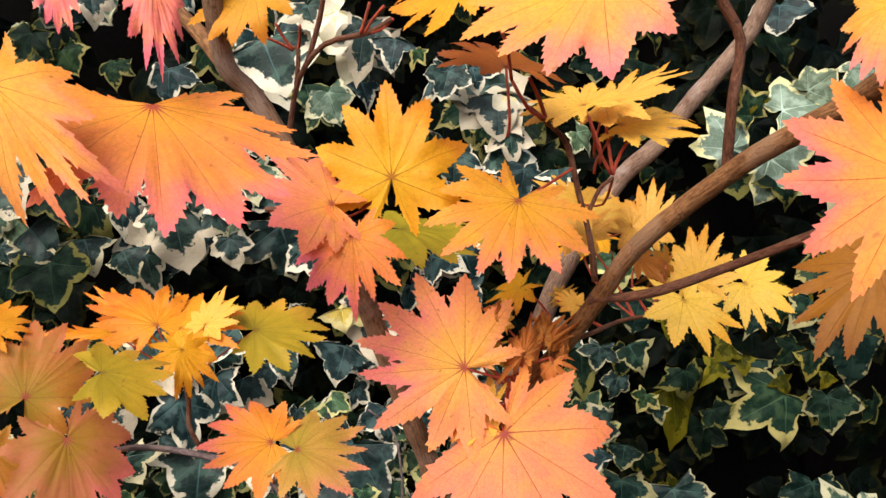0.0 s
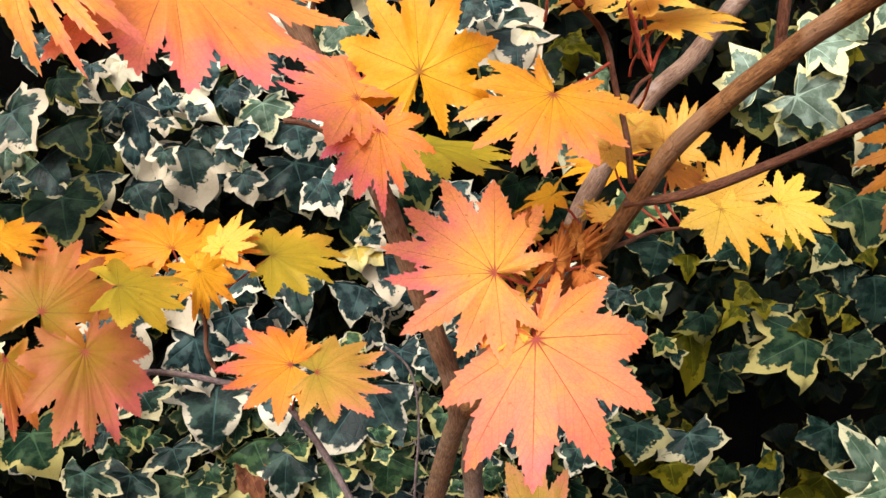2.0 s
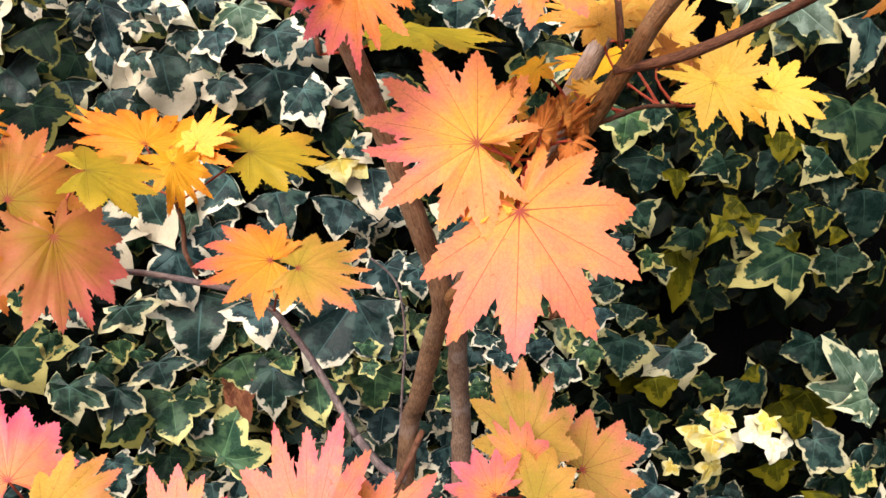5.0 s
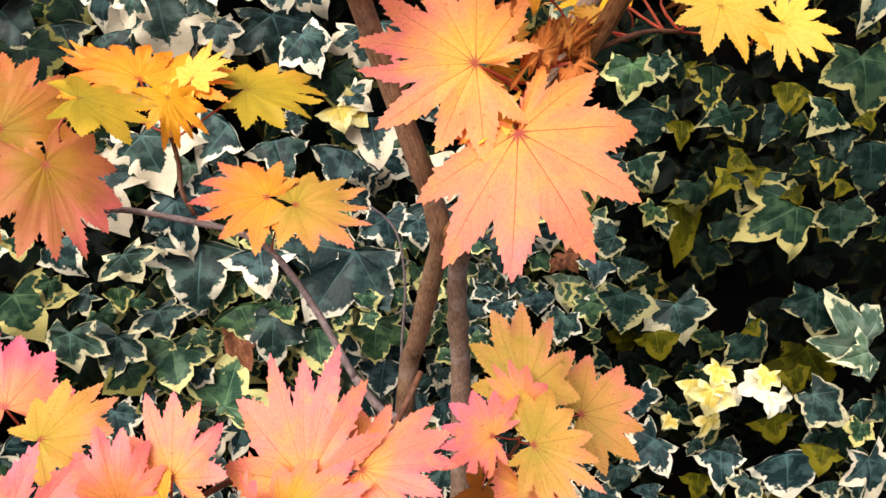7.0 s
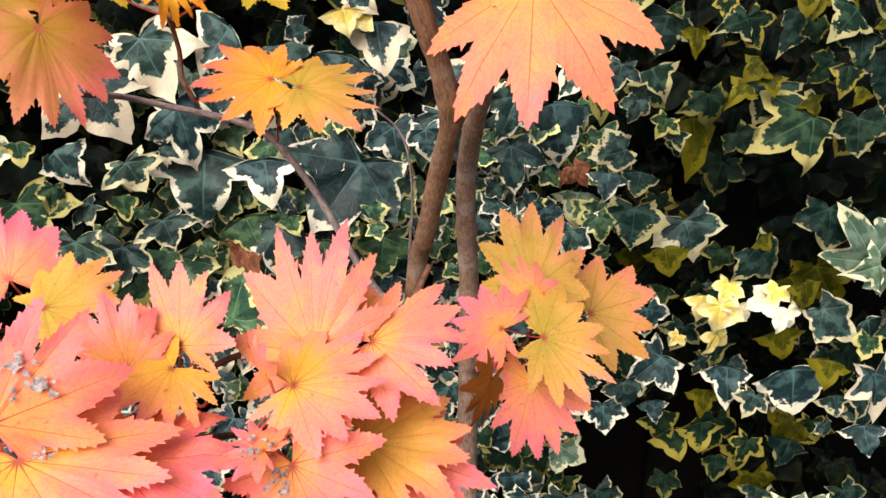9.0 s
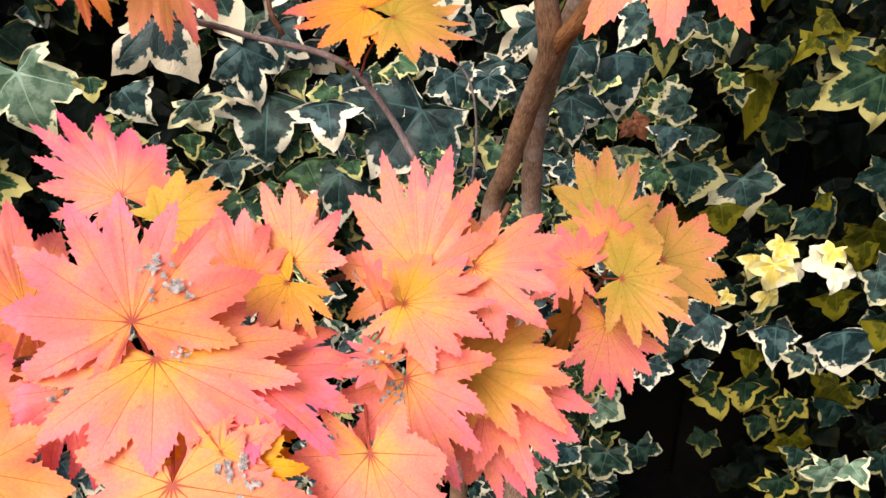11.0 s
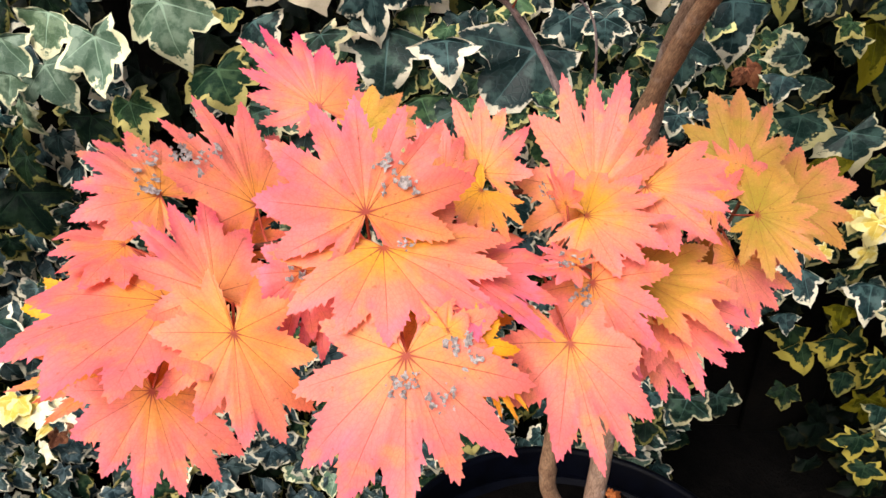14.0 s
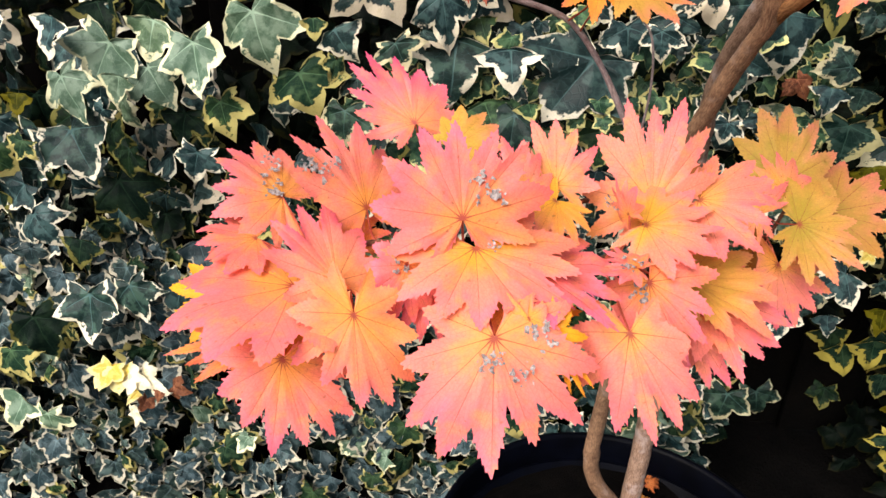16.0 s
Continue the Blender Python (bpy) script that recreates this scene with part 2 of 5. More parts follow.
def ivy_material(name, margin, core, pale, width, share=0.12):
    """Variegated ivy: a blue-green heart with paler patches inside an uneven margin."""
    m = Nodes(name)
    u = m.node("SeparateXYZ")
    m.put(m.node("UVMap", uv_map="UVMap").outputs[0], u.inputs[0])
    across = m.math("ABSOLUTE", m.math("SUBTRACT", m.math("MULTIPLY", u.outputs[0], 2.0), 1.0))
    along = u.outputs[1]
    where = m.shifted()
    big, ragged, grain = m.noise(26.0, 1.0, where), m.noise(105.0, 2.0, where, 0.5), m.noise(700.0, 3.0, where)
    patch = m.noise(62.0, 3.0, where)
    own = m.own()
    edge = m.math("ADD", along, m.math("MULTIPLY", m.math("SUBTRACT", big, 0.5), 0.55))
    edge = m.math("ADD", edge, m.math("MULTIPLY", m.math("SUBTRACT", ragged, 0.5), 0.50))
    edge = m.math("ADD", edge, m.math("MULTIPLY", m.math("SUBTRACT", m.noise(300.0, 2.0, where), 0.5), 0.24))
    edge = m.math("ADD", edge, m.math("MULTIPLY", m.math("SUBTRACT", own, 0.5), 0.18))
    rim = m.step(edge, 1.0 - width - 0.03, 1.0 - width + 0.03)
    grassy = m.math("MULTIPLY", m.step(m.math("FRACT", m.math("MULTIPLY", own, 7.31)), 0.45, 0.95), 0.45)
    heart = m.mix(m.step(patch, 0.46, 0.60), m.mix(grassy, core, (core[0] * 1.3, core[1] * 1.05, core[2] * 0.45)), m.mix(grassy, pale, (pale[0] * 1.05, pale[1] * 1.1, pale[2] * 0.5)))
    away = m.math("MULTIPLY", across, along)
    rib = m.math("MULTIPLY", m.math("SUBTRACT", 1.0, m.step(away, 0.008, 0.035)), m.math("SUBTRACT", 1.0, m.step(along, 0.5, 0.95)))
    net = m.node("TexVoronoi", feature="DISTANCE_TO_EDGE")
    net.inputs["Scale"].default_value = 170.0
    m.put(where, net.inputs["Vector"])
    fine = m.math("SUBTRACT", 1.0, m.step(net.outputs[0], 0.01, 0.09))
    heart = m.mix(m.math("MULTIPLY", fine, 0.22), heart, pale)
    heart = m.mix(m.math("MULTIPLY", rib, 0.55), heart, tuple(min(1.0, c * 2.2) for c in pale))
    border = m.mix(m.math("MULTIPLY", m.step(m.noise(120.0, 3.0, where), 0.5, 0.75), 0.35), margin, (margin[0] * 0.66, margin[1] * 0.68, margin[2] * 0.45))
    colour = m.mix(rim, heart, border)
    tone = m.node("HueSaturation")
    m.put(m.math("ADD", 0.58, m.math("ADD", m.math("MULTIPLY", grain, 0.3), m.math("MULTIPLY", own, 0.5))), tone.inputs["Value"])
    m.put(colour, tone.inputs["Color"])
    m.bump(m.math("ADD", m.math("MULTIPLY", rib, -0.8), m.math("ADD", m.math("MULTIPLY", fine, -0.25), patch)), 0.45, 0.002)
    m.surface(tone.outputs[0], m.math("ADD", 0.34, m.math("MULTIPLY", grain, 0.25)))
    m.bsdf.inputs["Specular IOR Level"].default_value = 0.22 if pale[2] > 0.04 else 0.05
    m.thin(tone.outputs[0], share)
    return m.mat


CREAM = (0.72, 0.66, 0.51)
IVY = {
    "cream": ivy_material("cream_edged_ivy_leaf", CREAM, (0.006, 0.020, 0.022), (0.042, 0.084, 0.082), 0.115),
    "wide": ivy_material("broadly_cream_edged_ivy_leaf", (0.56, 0.48, 0.35), (0.007, 0.021, 0.020), (0.036, 0.068, 0.064), 0.29),
    "butter": ivy_material("yellow_edged_ivy_leaf", (0.36, 0.31, 0.11), (0.008, 0.024, 0.014), (0.034, 0.064, 0.031), 0.18),
    # dark leaves, used further back as leaves darkened by shade
    "dark": ivy_material("dark_and_shaded_ivy_leaf", (0.12, 0.11, 0.03), (0.003, 0.009, 0.006), (0.010, 0.022, 0.012), 0.13),
    "green": ivy_material("fresh_green_ivy_leaf", (0.66, 0.63, 0.40), (0.060, 0.110, 0.068), (0.160, 0.225, 0.160), 0.13),
    "silver": ivy_material("silver_green_ivy_leaf", (0.74, 0.69, 0.36), (0.13, 0.185, 0.135), (0.26, 0.335, 0.27), 0.13),
    "pale": ivy_material("pale_yellow_ivy_leaf", (0.80, 0.68, 0.30), (0.66, 0.47, 0.08), (0.72, 0.56, 0.16), 0.30),
    "white": ivy_material("creamy_white_ivy_leaf", (0.76, 0.69, 0.50), (0.72, 0.63, 0.42), (0.66, 0.57, 0.36), 0.6),
    "muted": ivy_material("dimmed_grey_edged_ivy_leaf", (0.46, 0.42, 0.32), (0.012, 0.028, 0.033), (0.062, 0.096, 0.106), 0.13),
    "fresh": ivy_material("small_yellow_green_edged_ivy_leaf", (0.58, 0.54, 0.22), (0.016, 0.048, 0.028), (0.066, 0.130, 0.064), 0.14),
    # two dimmer copies of the edged leaves, for the shaded right of the hedge
    "dull": ivy_material("shaded_narrow_edged_ivy_leaf", (0.28, 0.25, 0.12), (0.004, 0.013, 0.010), (0.020, 0.042, 0.032), 0.12),
    "olive": ivy_material("shaded_yellow_edged_ivy_leaf", (0.26, 0.21, 0.04), (0.004, 0.012, 0.007), (0.015, 0.030, 0.015), 0.20),
    "lime": ivy_material("olive_yellow_ivy_leaf", (0.11, 0.093, 0.006), (0.030, 0.033, 0.003), (0.062, 0.058, 0.004), 0.3),
    # cream-edged copy, dimmed as the shade on the right
    "shade": ivy_material("shaded_cream_edged_ivy_leaf", (0.46, 0.41, 0.25), (0.005, 0.016, 0.014), (0.032, 0.064, 0.054), 0.12),
    "brown": ivy_material("dead_brown_ivy_leaf", (0.16, 0.06, 0.03), (0.10, 0.035, 0.02), (0.20, 0.08, 0.04), 0.2),
    # near-black copy: the shade deep inside the hedge, put into the colour
    "deep": ivy_material("shade_black_ivy_leaf", (0.012, 0.012, 0.004), (0.002, 0.004, 0.003), (0.004, 0.008, 0.005), 0.10),
}


def plain_material(name, low, high, scale, rough, strength=0.3, distance=0.003):
    m = Nodes(name)
    where = m.node("TexCoord").outputs["Object"]
    wide, grain = m.noise(scale, 4.0, where), m.noise(scale * 9, 4.0, where, 0.65)
    m.bump(m.math("ADD", grain, wide), strength, distance)
    m.bsdf.inputs["Specular IOR Level"].default_value = 0.06 if rough < 0.6 else 0.05
    return m.surface(m.mix(m.step(m.math("ADD", m.math("MULTIPLY", wide, 0.6), m.math("MULTIPLY", grain, 0.4)), 0.35, 0.65), low, high), rough)


POT = plain_material("black_plastic", (0.0005, 0.0006, 0.0014), (0.0012, 0.0016, 0.004), 30.0, 0.38, 0.1)
SOIL = plain_material("dark_potting_soil", (0.001, 0.0008, 0.0007), (0.004, 0.003, 0.0025), 45.0, 0.95, 1.0, 0.008)
EARTH = plain_material("near_black_earth", (0.001, 0.0009, 0.0008), (0.004, 0.0034, 0.003), 12.0, 0.95, 0.9, 0.01)
# near-black boards: their colour is the shade seen between the ivy leaves
GAP_BLACK = plain_material("gap_shade_black", (0.002, 0.002, 0.002), (0.005, 0.004, 0.003), 14.0, 0.85, 0.5)


# ---- building helpers ----
def part(name, mesh, material, parent, label=""):
    """Links a bmesh or a mesh as one object under its thing."""
    if isinstance(mesh, bmesh.types.BMesh):
        data = bpy.data.meshes.new(name)
        mesh.to_mesh(data)
        mesh.free()
    else:
        data = mesh
    ob = new(name, data)
    if material and not data.materials:
        data.materials.append(material)
    for face in data.polygons:
        face.use_smooth = True
    ob.parent = parent
    return tagged(ob, label)


def tube(points, start, end, sides=10, rough=0.0, bulge=()):
    """A tapering round stem along a smooth line through the points."""
    pts = [Vector(p) for p in points]
    line = []
    for i in range(len(pts) - 1):
        a, b, c, d = pts[max(i - 1, 0)], pts[i], pts[i + 1], pts[min(i + 2, len(pts) - 1)]
        steps = max(3, int((c - b).length / 0.008))
        for k in range(steps):
            t = k / steps
            line.append(0.5 * (2 * b + (c - a) * t + (2 * a - 5 * b + 4 * c - d) * t * t + (3 * b - a - 3 * c + d) * t ** 3))
    line.append(pts[-1])
    bm = bmesh.new()
    uv = bm.loops.layers.uv.new("UVMap")
    rings, ref, along = [], Vector((0.3, 1, 0.2)).normalized(), [0.0]
    for a, b in zip(line, line[1:]):
        along.append(along[-1] + (b - a).length * 10)
    span = along[-1] / 10
    for i, p in enumerate(line):
        way = (line[min(i + 1, len(line) - 1)] - line[max(i - 1, 0)]).normalized()
        ref = (ref - way * ref.dot(way)).normalized()
        other, f = way.cross(ref), i / (len(line) - 1)
        r = start + (end - start) * f
        r *= 1 + sum(h * math.exp(-((f - w) * span / 0.005) ** 2) for w, h in bulge)
        ring = []
        for k in range(sides):
            a = 2 * math.pi * k / sides
            q = p + (ref * math.cos(a) + other * math.sin(a)) * r
            ring.append(bm.verts.new(q + (q - p) * rough * (noise.noise(q * 60) + 0.5 * noise.noise(q * 190))))
        rings.append(ring)
    girth = math.pi * (start + end) * 10
    for i, (a, b) in enumerate(zip(rings, rings[1:])):
        for k in range(sides):
            face = bm.faces.new((a[k], a[(k + 1) % sides], b[(k + 1) % sides], b[k]))
            for loop, (q, w) in zip(face.loops, ((k, i), (k + 1, i), (k + 1, i + 1), (k, i + 1))):
                loop[uv].uv = (girth * q / sides, along[w])
    bm.faces.new(rings[0][::-1])
    bm.faces.new(rings[-1])
    bmesh.ops.recalc_face_normals(bm, faces=bm.faces)
    return bm


# ---- ground, unseen fence and pot ----
def ground():
    bm = bmesh.new()
    edges = [-400, -60, -12, -4] + [-3 + 0.25 * i for i in range(25)] + [4, 12, 60, 400]
    grid = [[bm.verts.new((x, y, 0.012 * noise.noise(Vector((x * 3, y * 3, 0))) if abs(x) < 4 and abs(y) < 4 else 0)) for x in edges] for y in edges]
    for r, s in zip(grid, grid[1:]):
        for k in range(len(edges) - 1):
            bm.faces.new((r[k], r[k + 1], s[k + 1], s[k]))
    ob = part("ground", bm, EARTH, None)
    return tagged(ob, "near-black bare earth under the hedge", "ground", kind="structure")


ground()


def hedge_front(x, z):
    """How far ahead the ivy's face lies."""
    y = 0.90 + 0.28 * x if x < 0.30 else 0.984 - 0.35 * (x - 0.30)
    y = max(y, 0.66)
    y += 0.05 * max(0.0, 0.75 - z) if x < 0.1 else 0.25 * max(0.0, 0.62 - z) * min(1.0, (x - 0.1) / 0.2)
    return y


def box(bm, x0, y0, z0, x1, y1, z1):
    verts = bmesh.ops.create_cube(bm, size=1)["verts"]
    bmesh.ops.transform(bm, matrix=Matrix.LocRotScale(((x0 + x1) / 2, (y0 + y1) / 2, (z0 + z1) / 2), None, (x1 - x0, y1 - y0, z1 - z0)), verts=verts)
    bmesh.ops.bevel(bm, geom=[e for e in bm.edges if e.verts[0] in verts], offset=0.004, segments=1, affect="EDGES")


def fence():
    """Close boards added unseen behind the ivy, black as the shade in its gaps."""
    base = tagged(new("fence"), "unseen boards added behind the ivy, black as the shade in its gaps", "fence", kind="structure")
    for i in range(22):
        bm = bmesh.new()
        box(bm, -0.085, -0.009, 0.0, 0.085, 0.009, 2.0)
        b = part("board", bm, GAP_BLACK, base)
        x = -1.6 + 0.15 * i
        b.matrix_basis = pose(x, 1.26 + 0.16 * x + 0.022 * (i % 2), 0, 0, 0, 9.1)
    return base


fence()

POT_X, POT_Y, POT_R, POT_H = -0.008, 0.612, 0.24, 0.28


def lathe(profile, sides=64):
    bm = bmesh.new()
    rings = [[bm.verts.new((r * math.cos(2 * math.pi * k / sides), r * math.sin(2 * math.pi * k / sides), z)) for k in range(sides)] for r, z in profile]
    for a, b in zip(rings, rings[1:]):
        for k in range(sides):
            bm.faces.new((a[k], a[(k + 1) % sides], b[(k + 1) % sides], b[k]))
    bmesh.ops.recalc_face_normals(bm, faces=bm.faces)
    return bm


def plant_pot():
    pot = tagged(new("plant_pot"), "large round black plastic plant pot standing on the earth", "pot")
    pot.matrix_basis = pose(POT_X, POT_Y, 0)
    r, h = POT_R, POT_H
    part("body", lathe([(0.001, 0.0), (r * 0.76, 0.0), (r * 0.78, 0.006), (r * 0.95, h - 0.045), (r * 0.93, h - 0.045), (r * 0.76, 0.012), (0.001, 0.010)]), POT, pot)
    part("rim", lathe([(r * 0.95, h - 0.046), (r, h - 0.044), (r * 1.01, h - 0.006), (r, h), (r * 0.975, h), (r * 0.962, h - 0.006), (r * 0.945, h - 0.046)]), POT, pot)
    bm = bmesh.new()
    n = 28
    rings = [[bm.verts.new((r * 0.92 * f * math.cos(2 * math.pi * k / 48), r * 0.92 * f * math.sin(2 * math.pi * k / 48), h - 0.055 + 0.012 * noise.noise(Vector((f * math.cos(2 * math.pi * k / 48) * 9, f * math.sin(2 * math.pi * k / 48) * 9, 3))))) for k in range(48)] for f in [0.02 + 0.98 * i / n for i in range(n + 1)]]
    for a, b in zip(rings, rings[1:]):
        for k in range(48):
            bm.faces.new((a[k], a[(k + 1) % 48], b[(k + 1) % 48], b[k]))
    part("soil", bm, SOIL, pot, "dark crumbly potting soil")
    return pot


plant_pot()


# ---- maple ----
tree = tagged(new("maple_tree"), "young maple with orange and pink autumn leaves in a black pot", "tree")
tree.matrix_basis = pose(POT_X, POT_Y, POT_H - 0.05)
bpy.context.view_layer.update()


def under_tree(ob):
    ob.parent = tree
    ob.matrix_parent_inverse = Matrix.Translation((-POT_X, -POT_Y, 0.05 - POT_H))
    return ob


STEM_POINTS = []


def stem(kind, start, end, points):
    knots = [(random.random(), random.uniform(0.05, 0.16)) for _ in range(6)] if "trunk" in kind else [(random.random(), random.uniform(0.04, 0.11)) for _ in range(len(points) // 2)]
    STEM_POINTS.extend((Vector(p), max(start, end)) for p in points)
    STEM_POINTS.extend(((Vector(p) + Vector(q)) / 2, max(start, end)) for p, q in zip(points, points[1:]))
    return under_tree(part(kind.removeprefix("grey_"), tube(points, start, end, 8 if kind in ("twig", "grey_twig", "stalk") else 14, 0.10, knots), STALK if kind == "stalk" else BARK[kind], None))


stem('branch', 0.0046, 0.0054, ((0.158, 0.245, 1.199), (0.154, 0.270, 1.191), (0.142, 0.290, 1.181), (0.126, 0.316, 1.166), (0.096, 0.345, 1.134), (0.083, 0.372, 1.105), (0.071, 0.396, 1.078), (0.055, 0.405, 1.056), (0.039, 0.412, 1.032), (0.008, 0.435, 0.982), (0.000, 0.457, 0.968), (-0.006, 0.479, 0.947), (-0.013, 0.511, 0.912)))
stem('trunk', 0.005, 0.0115, ((-0.113, 0.345, 1.284), (-0.116, 0.360, 1.256), (-0.114, 0.375, 1.227), (-0.105, 0.385, 1.216), (-0.093, 0.390, 1.197), (-0.062, 0.400, 1.136), (-0.071, 0.400, 1.153), (-0.053, 0.408, 1.115), (-0.043, 0.420, 1.088), (-0.021, 0.432, 1.024), (-0.016, 0.440, 1.009), (-0.009, 0.450, 0.987), (-0.005, 0.463, 0.962), (-0.009, 0.485, 0.940), (-0.016, 0.515, 0.905), (-0.024, 0.545, 0.863), (-0.034, 0.580, 0.812), (-0.048, 0.620, 0.625), (-0.052, 0.660, 0.457), (-0.054, 0.665, 0.393), (-0.044, 0.670, 0.343), (-0.007, 0.680, 0.286), (0.042, 0.690, 0.172)))
stem('grey_trunk', 0.006, 0.0145, ((0.231, 0.500, 1.313), (0.218, 0.510, 1.277), (0.180, 0.520, 1.229), (0.159, 0.525, 1.200), (0.127, 0.530, 1.168), (0.089, 0.535, 1.101), (0.058, 0.545, 1.023), (0.031, 0.560, 1.001), (0.018, 0.600, 0.958), (0.011, 0.670, 0.891), (0.012, 0.710, 0.826), (0.016, 0.730, 0.758), (0.017, 0.735, 0.618), (0.015, 0.710, 0.445), (0.014, 0.700, 0.378), (0.011, 0.690, 0.280), (0.022, 0.685, 0.172)))
stem('branch', 0.0045, 0.004, ((-0.113, 0.376, 1.225), (-0.131, 0.385, 1.246), (-0.146, 0.390, 1.261), (-0.168, 0.400, 1.287)))
stem('twig', 0.0025, 0.002, ((0.127, 0.318, 1.165), (0.124, 0.305, 1.197), (0.125, 0.300, 1.222), (0.115, 0.295, 1.237), (0.111, 0.290, 1.249)))
stem('twig', 0.0026, 0.0022, ((0.078, 0.372, 1.104), (0.104, 0.354, 1.109), (0.139, 0.335, 1.125), (0.160, 0.305, 1.140), (0.171, 0.275, 1.151)))
stem('twig', 0.0015, 0.0011, ((0.062, 0.399, 1.073), (0.083, 0.396, 1.081), (0.102, 0.405, 1.087), (0.124, 0.420, 1.088)))
stem('twig', 0.0017, 0.0012, ((0.079, 0.365, 1.114), (0.076, 0.365, 1.137), (0.070, 0.365, 1.160), (0.063, 0.362, 1.185), (0.050, 0.350, 1.195), (0.041, 0.340, 1.200)))
stem('twig', 0.0012, 0.001, ((0.075, 0.365, 1.149), (0.082, 0.370, 1.162), (0.090, 0.375, 1.168)))
stem('twig', 0.0019, 0.0014, ((-0.093, 0.430, 1.198), (-0.085, 0.420, 1.228), (-0.068, 0.410, 1.246), (-0.042, 0.400, 1.250), (-0.028, 0.390, 1.255)))
stem('twig', 0.0015, 0.0011, ((-0.087, 0.422, 1.225), (-0.085, 0.420, 1.245), (-0.089, 0.420, 1.246)))
stem('twig', 0.0018, 0.0014, ((-0.079, 0.416, 1.237), (-0.071, 0.410, 1.259), (-0.066, 0.400, 1.274)))
stem('grey_twig', 0.003, 0.0022, ((-0.073, 0.540, 0.836), (-0.106, 0.545, 0.896), (-0.135, 0.550, 0.934), (-0.159, 0.550, 0.949), (-0.192, 0.550, 0.957), (-0.217, 0.550, 0.962), (-0.238, 0.530, 0.970), (-0.255, 0.490, 0.976)))
stem('twig', 0.002, 0.0016, ((-0.192, 0.550, 0.963), (-0.201, 0.550, 0.981), (-0.201, 0.550, 1.001), (-0.202, 0.540, 1.024), (-0.195, 0.530, 1.022)))
stem('grey_twig', 0.0034, 0.0032, ((-0.034, 0.540, 0.799), (-0.052, 0.540, 0.808), (-0.073, 0.540, 0.836)))
stem('grey_twig', 0.0018, 0.0012, ((-0.053, 0.780, 0.717), (-0.049, 0.770, 0.783), (-0.045, 0.765, 0.850), (-0.054, 0.760, 0.908), (-0.080, 0.750, 0.937)))
stem('twig', 0.002, 0.0018, ((-0.079, 0.460, 1.119), (-0.085, 0.460, 1.141), (-0.102, 0.460, 1.150), (-0.116, 0.460, 1.152)))
stem('twig', 0.0024, 0.002, ((-0.020, 0.530, 0.845), (-0.049, 0.500, 0.797), (-0.096, 0.450, 0.769), (-0.135, 0.400, 0.779), (-0.162, 0.300, 0.838), (-0.187, 0.285, 0.837), (-0.241, 0.285, 0.838), (-0.279, 0.275, 0.828)))
stem('twig', 0.002, 0.0016, ((-0.107, 0.400, 0.838), (-0.128, 0.360, 0.847), (-0.164, 0.310, 0.837)))
stem('twig', 0.0022, 0.0016, ((0.015, 0.600, 0.740), (0.031, 0.560, 0.749), (0.052, 0.540, 0.769), (0.066, 0.550, 0.795)))
stem('twig', 0.002, 0.0016, ((-0.049, 0.420, 0.780), (-0.087, 0.360, 0.812), (-0.105, 0.330, 0.820)))
stem('stalk', 0.001, 0.0008, ((-0.088, 0.420, 1.245), (-0.095, 0.415, 1.248), (-0.102, 0.410, 1.250)))
stem('stalk', 0.001, 0.0008, ((-0.088, 0.420, 1.245), (-0.093, 0.415, 1.252), (-0.096, 0.410, 1.258)))
stem('stalk', 0.001, 0.0008, ((-0.085, 0.420, 1.246), (-0.083, 0.415, 1.252), (-0.082, 0.410, 1.257)))
stem('stalk', 0.0012, 0.0008, ((-0.042, 0.400, 1.250), (-0.034, 0.395, 1.251), (-0.027, 0.390, 1.255)))
stem('stalk', 0.0012, 0.0008, ((-0.044, 0.400, 1.250), (-0.039, 0.395, 1.256), (-0.032, 0.390, 1.262)))
stem('stalk', 0.0012, 0.0008, ((-0.046, 0.400, 1.250), (-0.043, 0.395, 1.256), (-0.040, 0.390, 1.264)))
stem('stalk', 0.001, 0.0008, ((0.089, 0.375, 1.170), (0.081, 0.370, 1.183), (0.074, 0.360, 1.198)))
stem('stalk', 0.001, 0.0008, ((0.090, 0.375, 1.170), (0.089, 0.380, 1.184), (0.088, 0.388, 1.204)))
stem('stalk', 0.001, 0.0008, ((0.090, 0.375, 1.170), (0.096, 0.383, 1.182), (0.106, 0.391, 1.194)))
stem('stalk', 0.0011, 0.0008, ((0.050, 0.350, 1.196), (0.040, 0.335, 1.199), (0.031, 0.323, 1.210)))
stem('stalk', 0.0011, 0.0008, ((0.051, 0.352, 1.196), (0.046, 0.340, 1.204), (0.040, 0.330, 1.212)))
stem('stalk', 0.0012, 0.0009, ((0.034, 0.390, 1.036), (0.037, 0.385, 1.055), (0.044, 0.375, 1.067)))
stem('stalk', 0.0011, 0.0009, ((-0.146, 0.370, 0.841), (-0.141, 0.380, 0.821), (-0.148, 0.385, 0.807), (-0.153, 0.385, 0.809)))


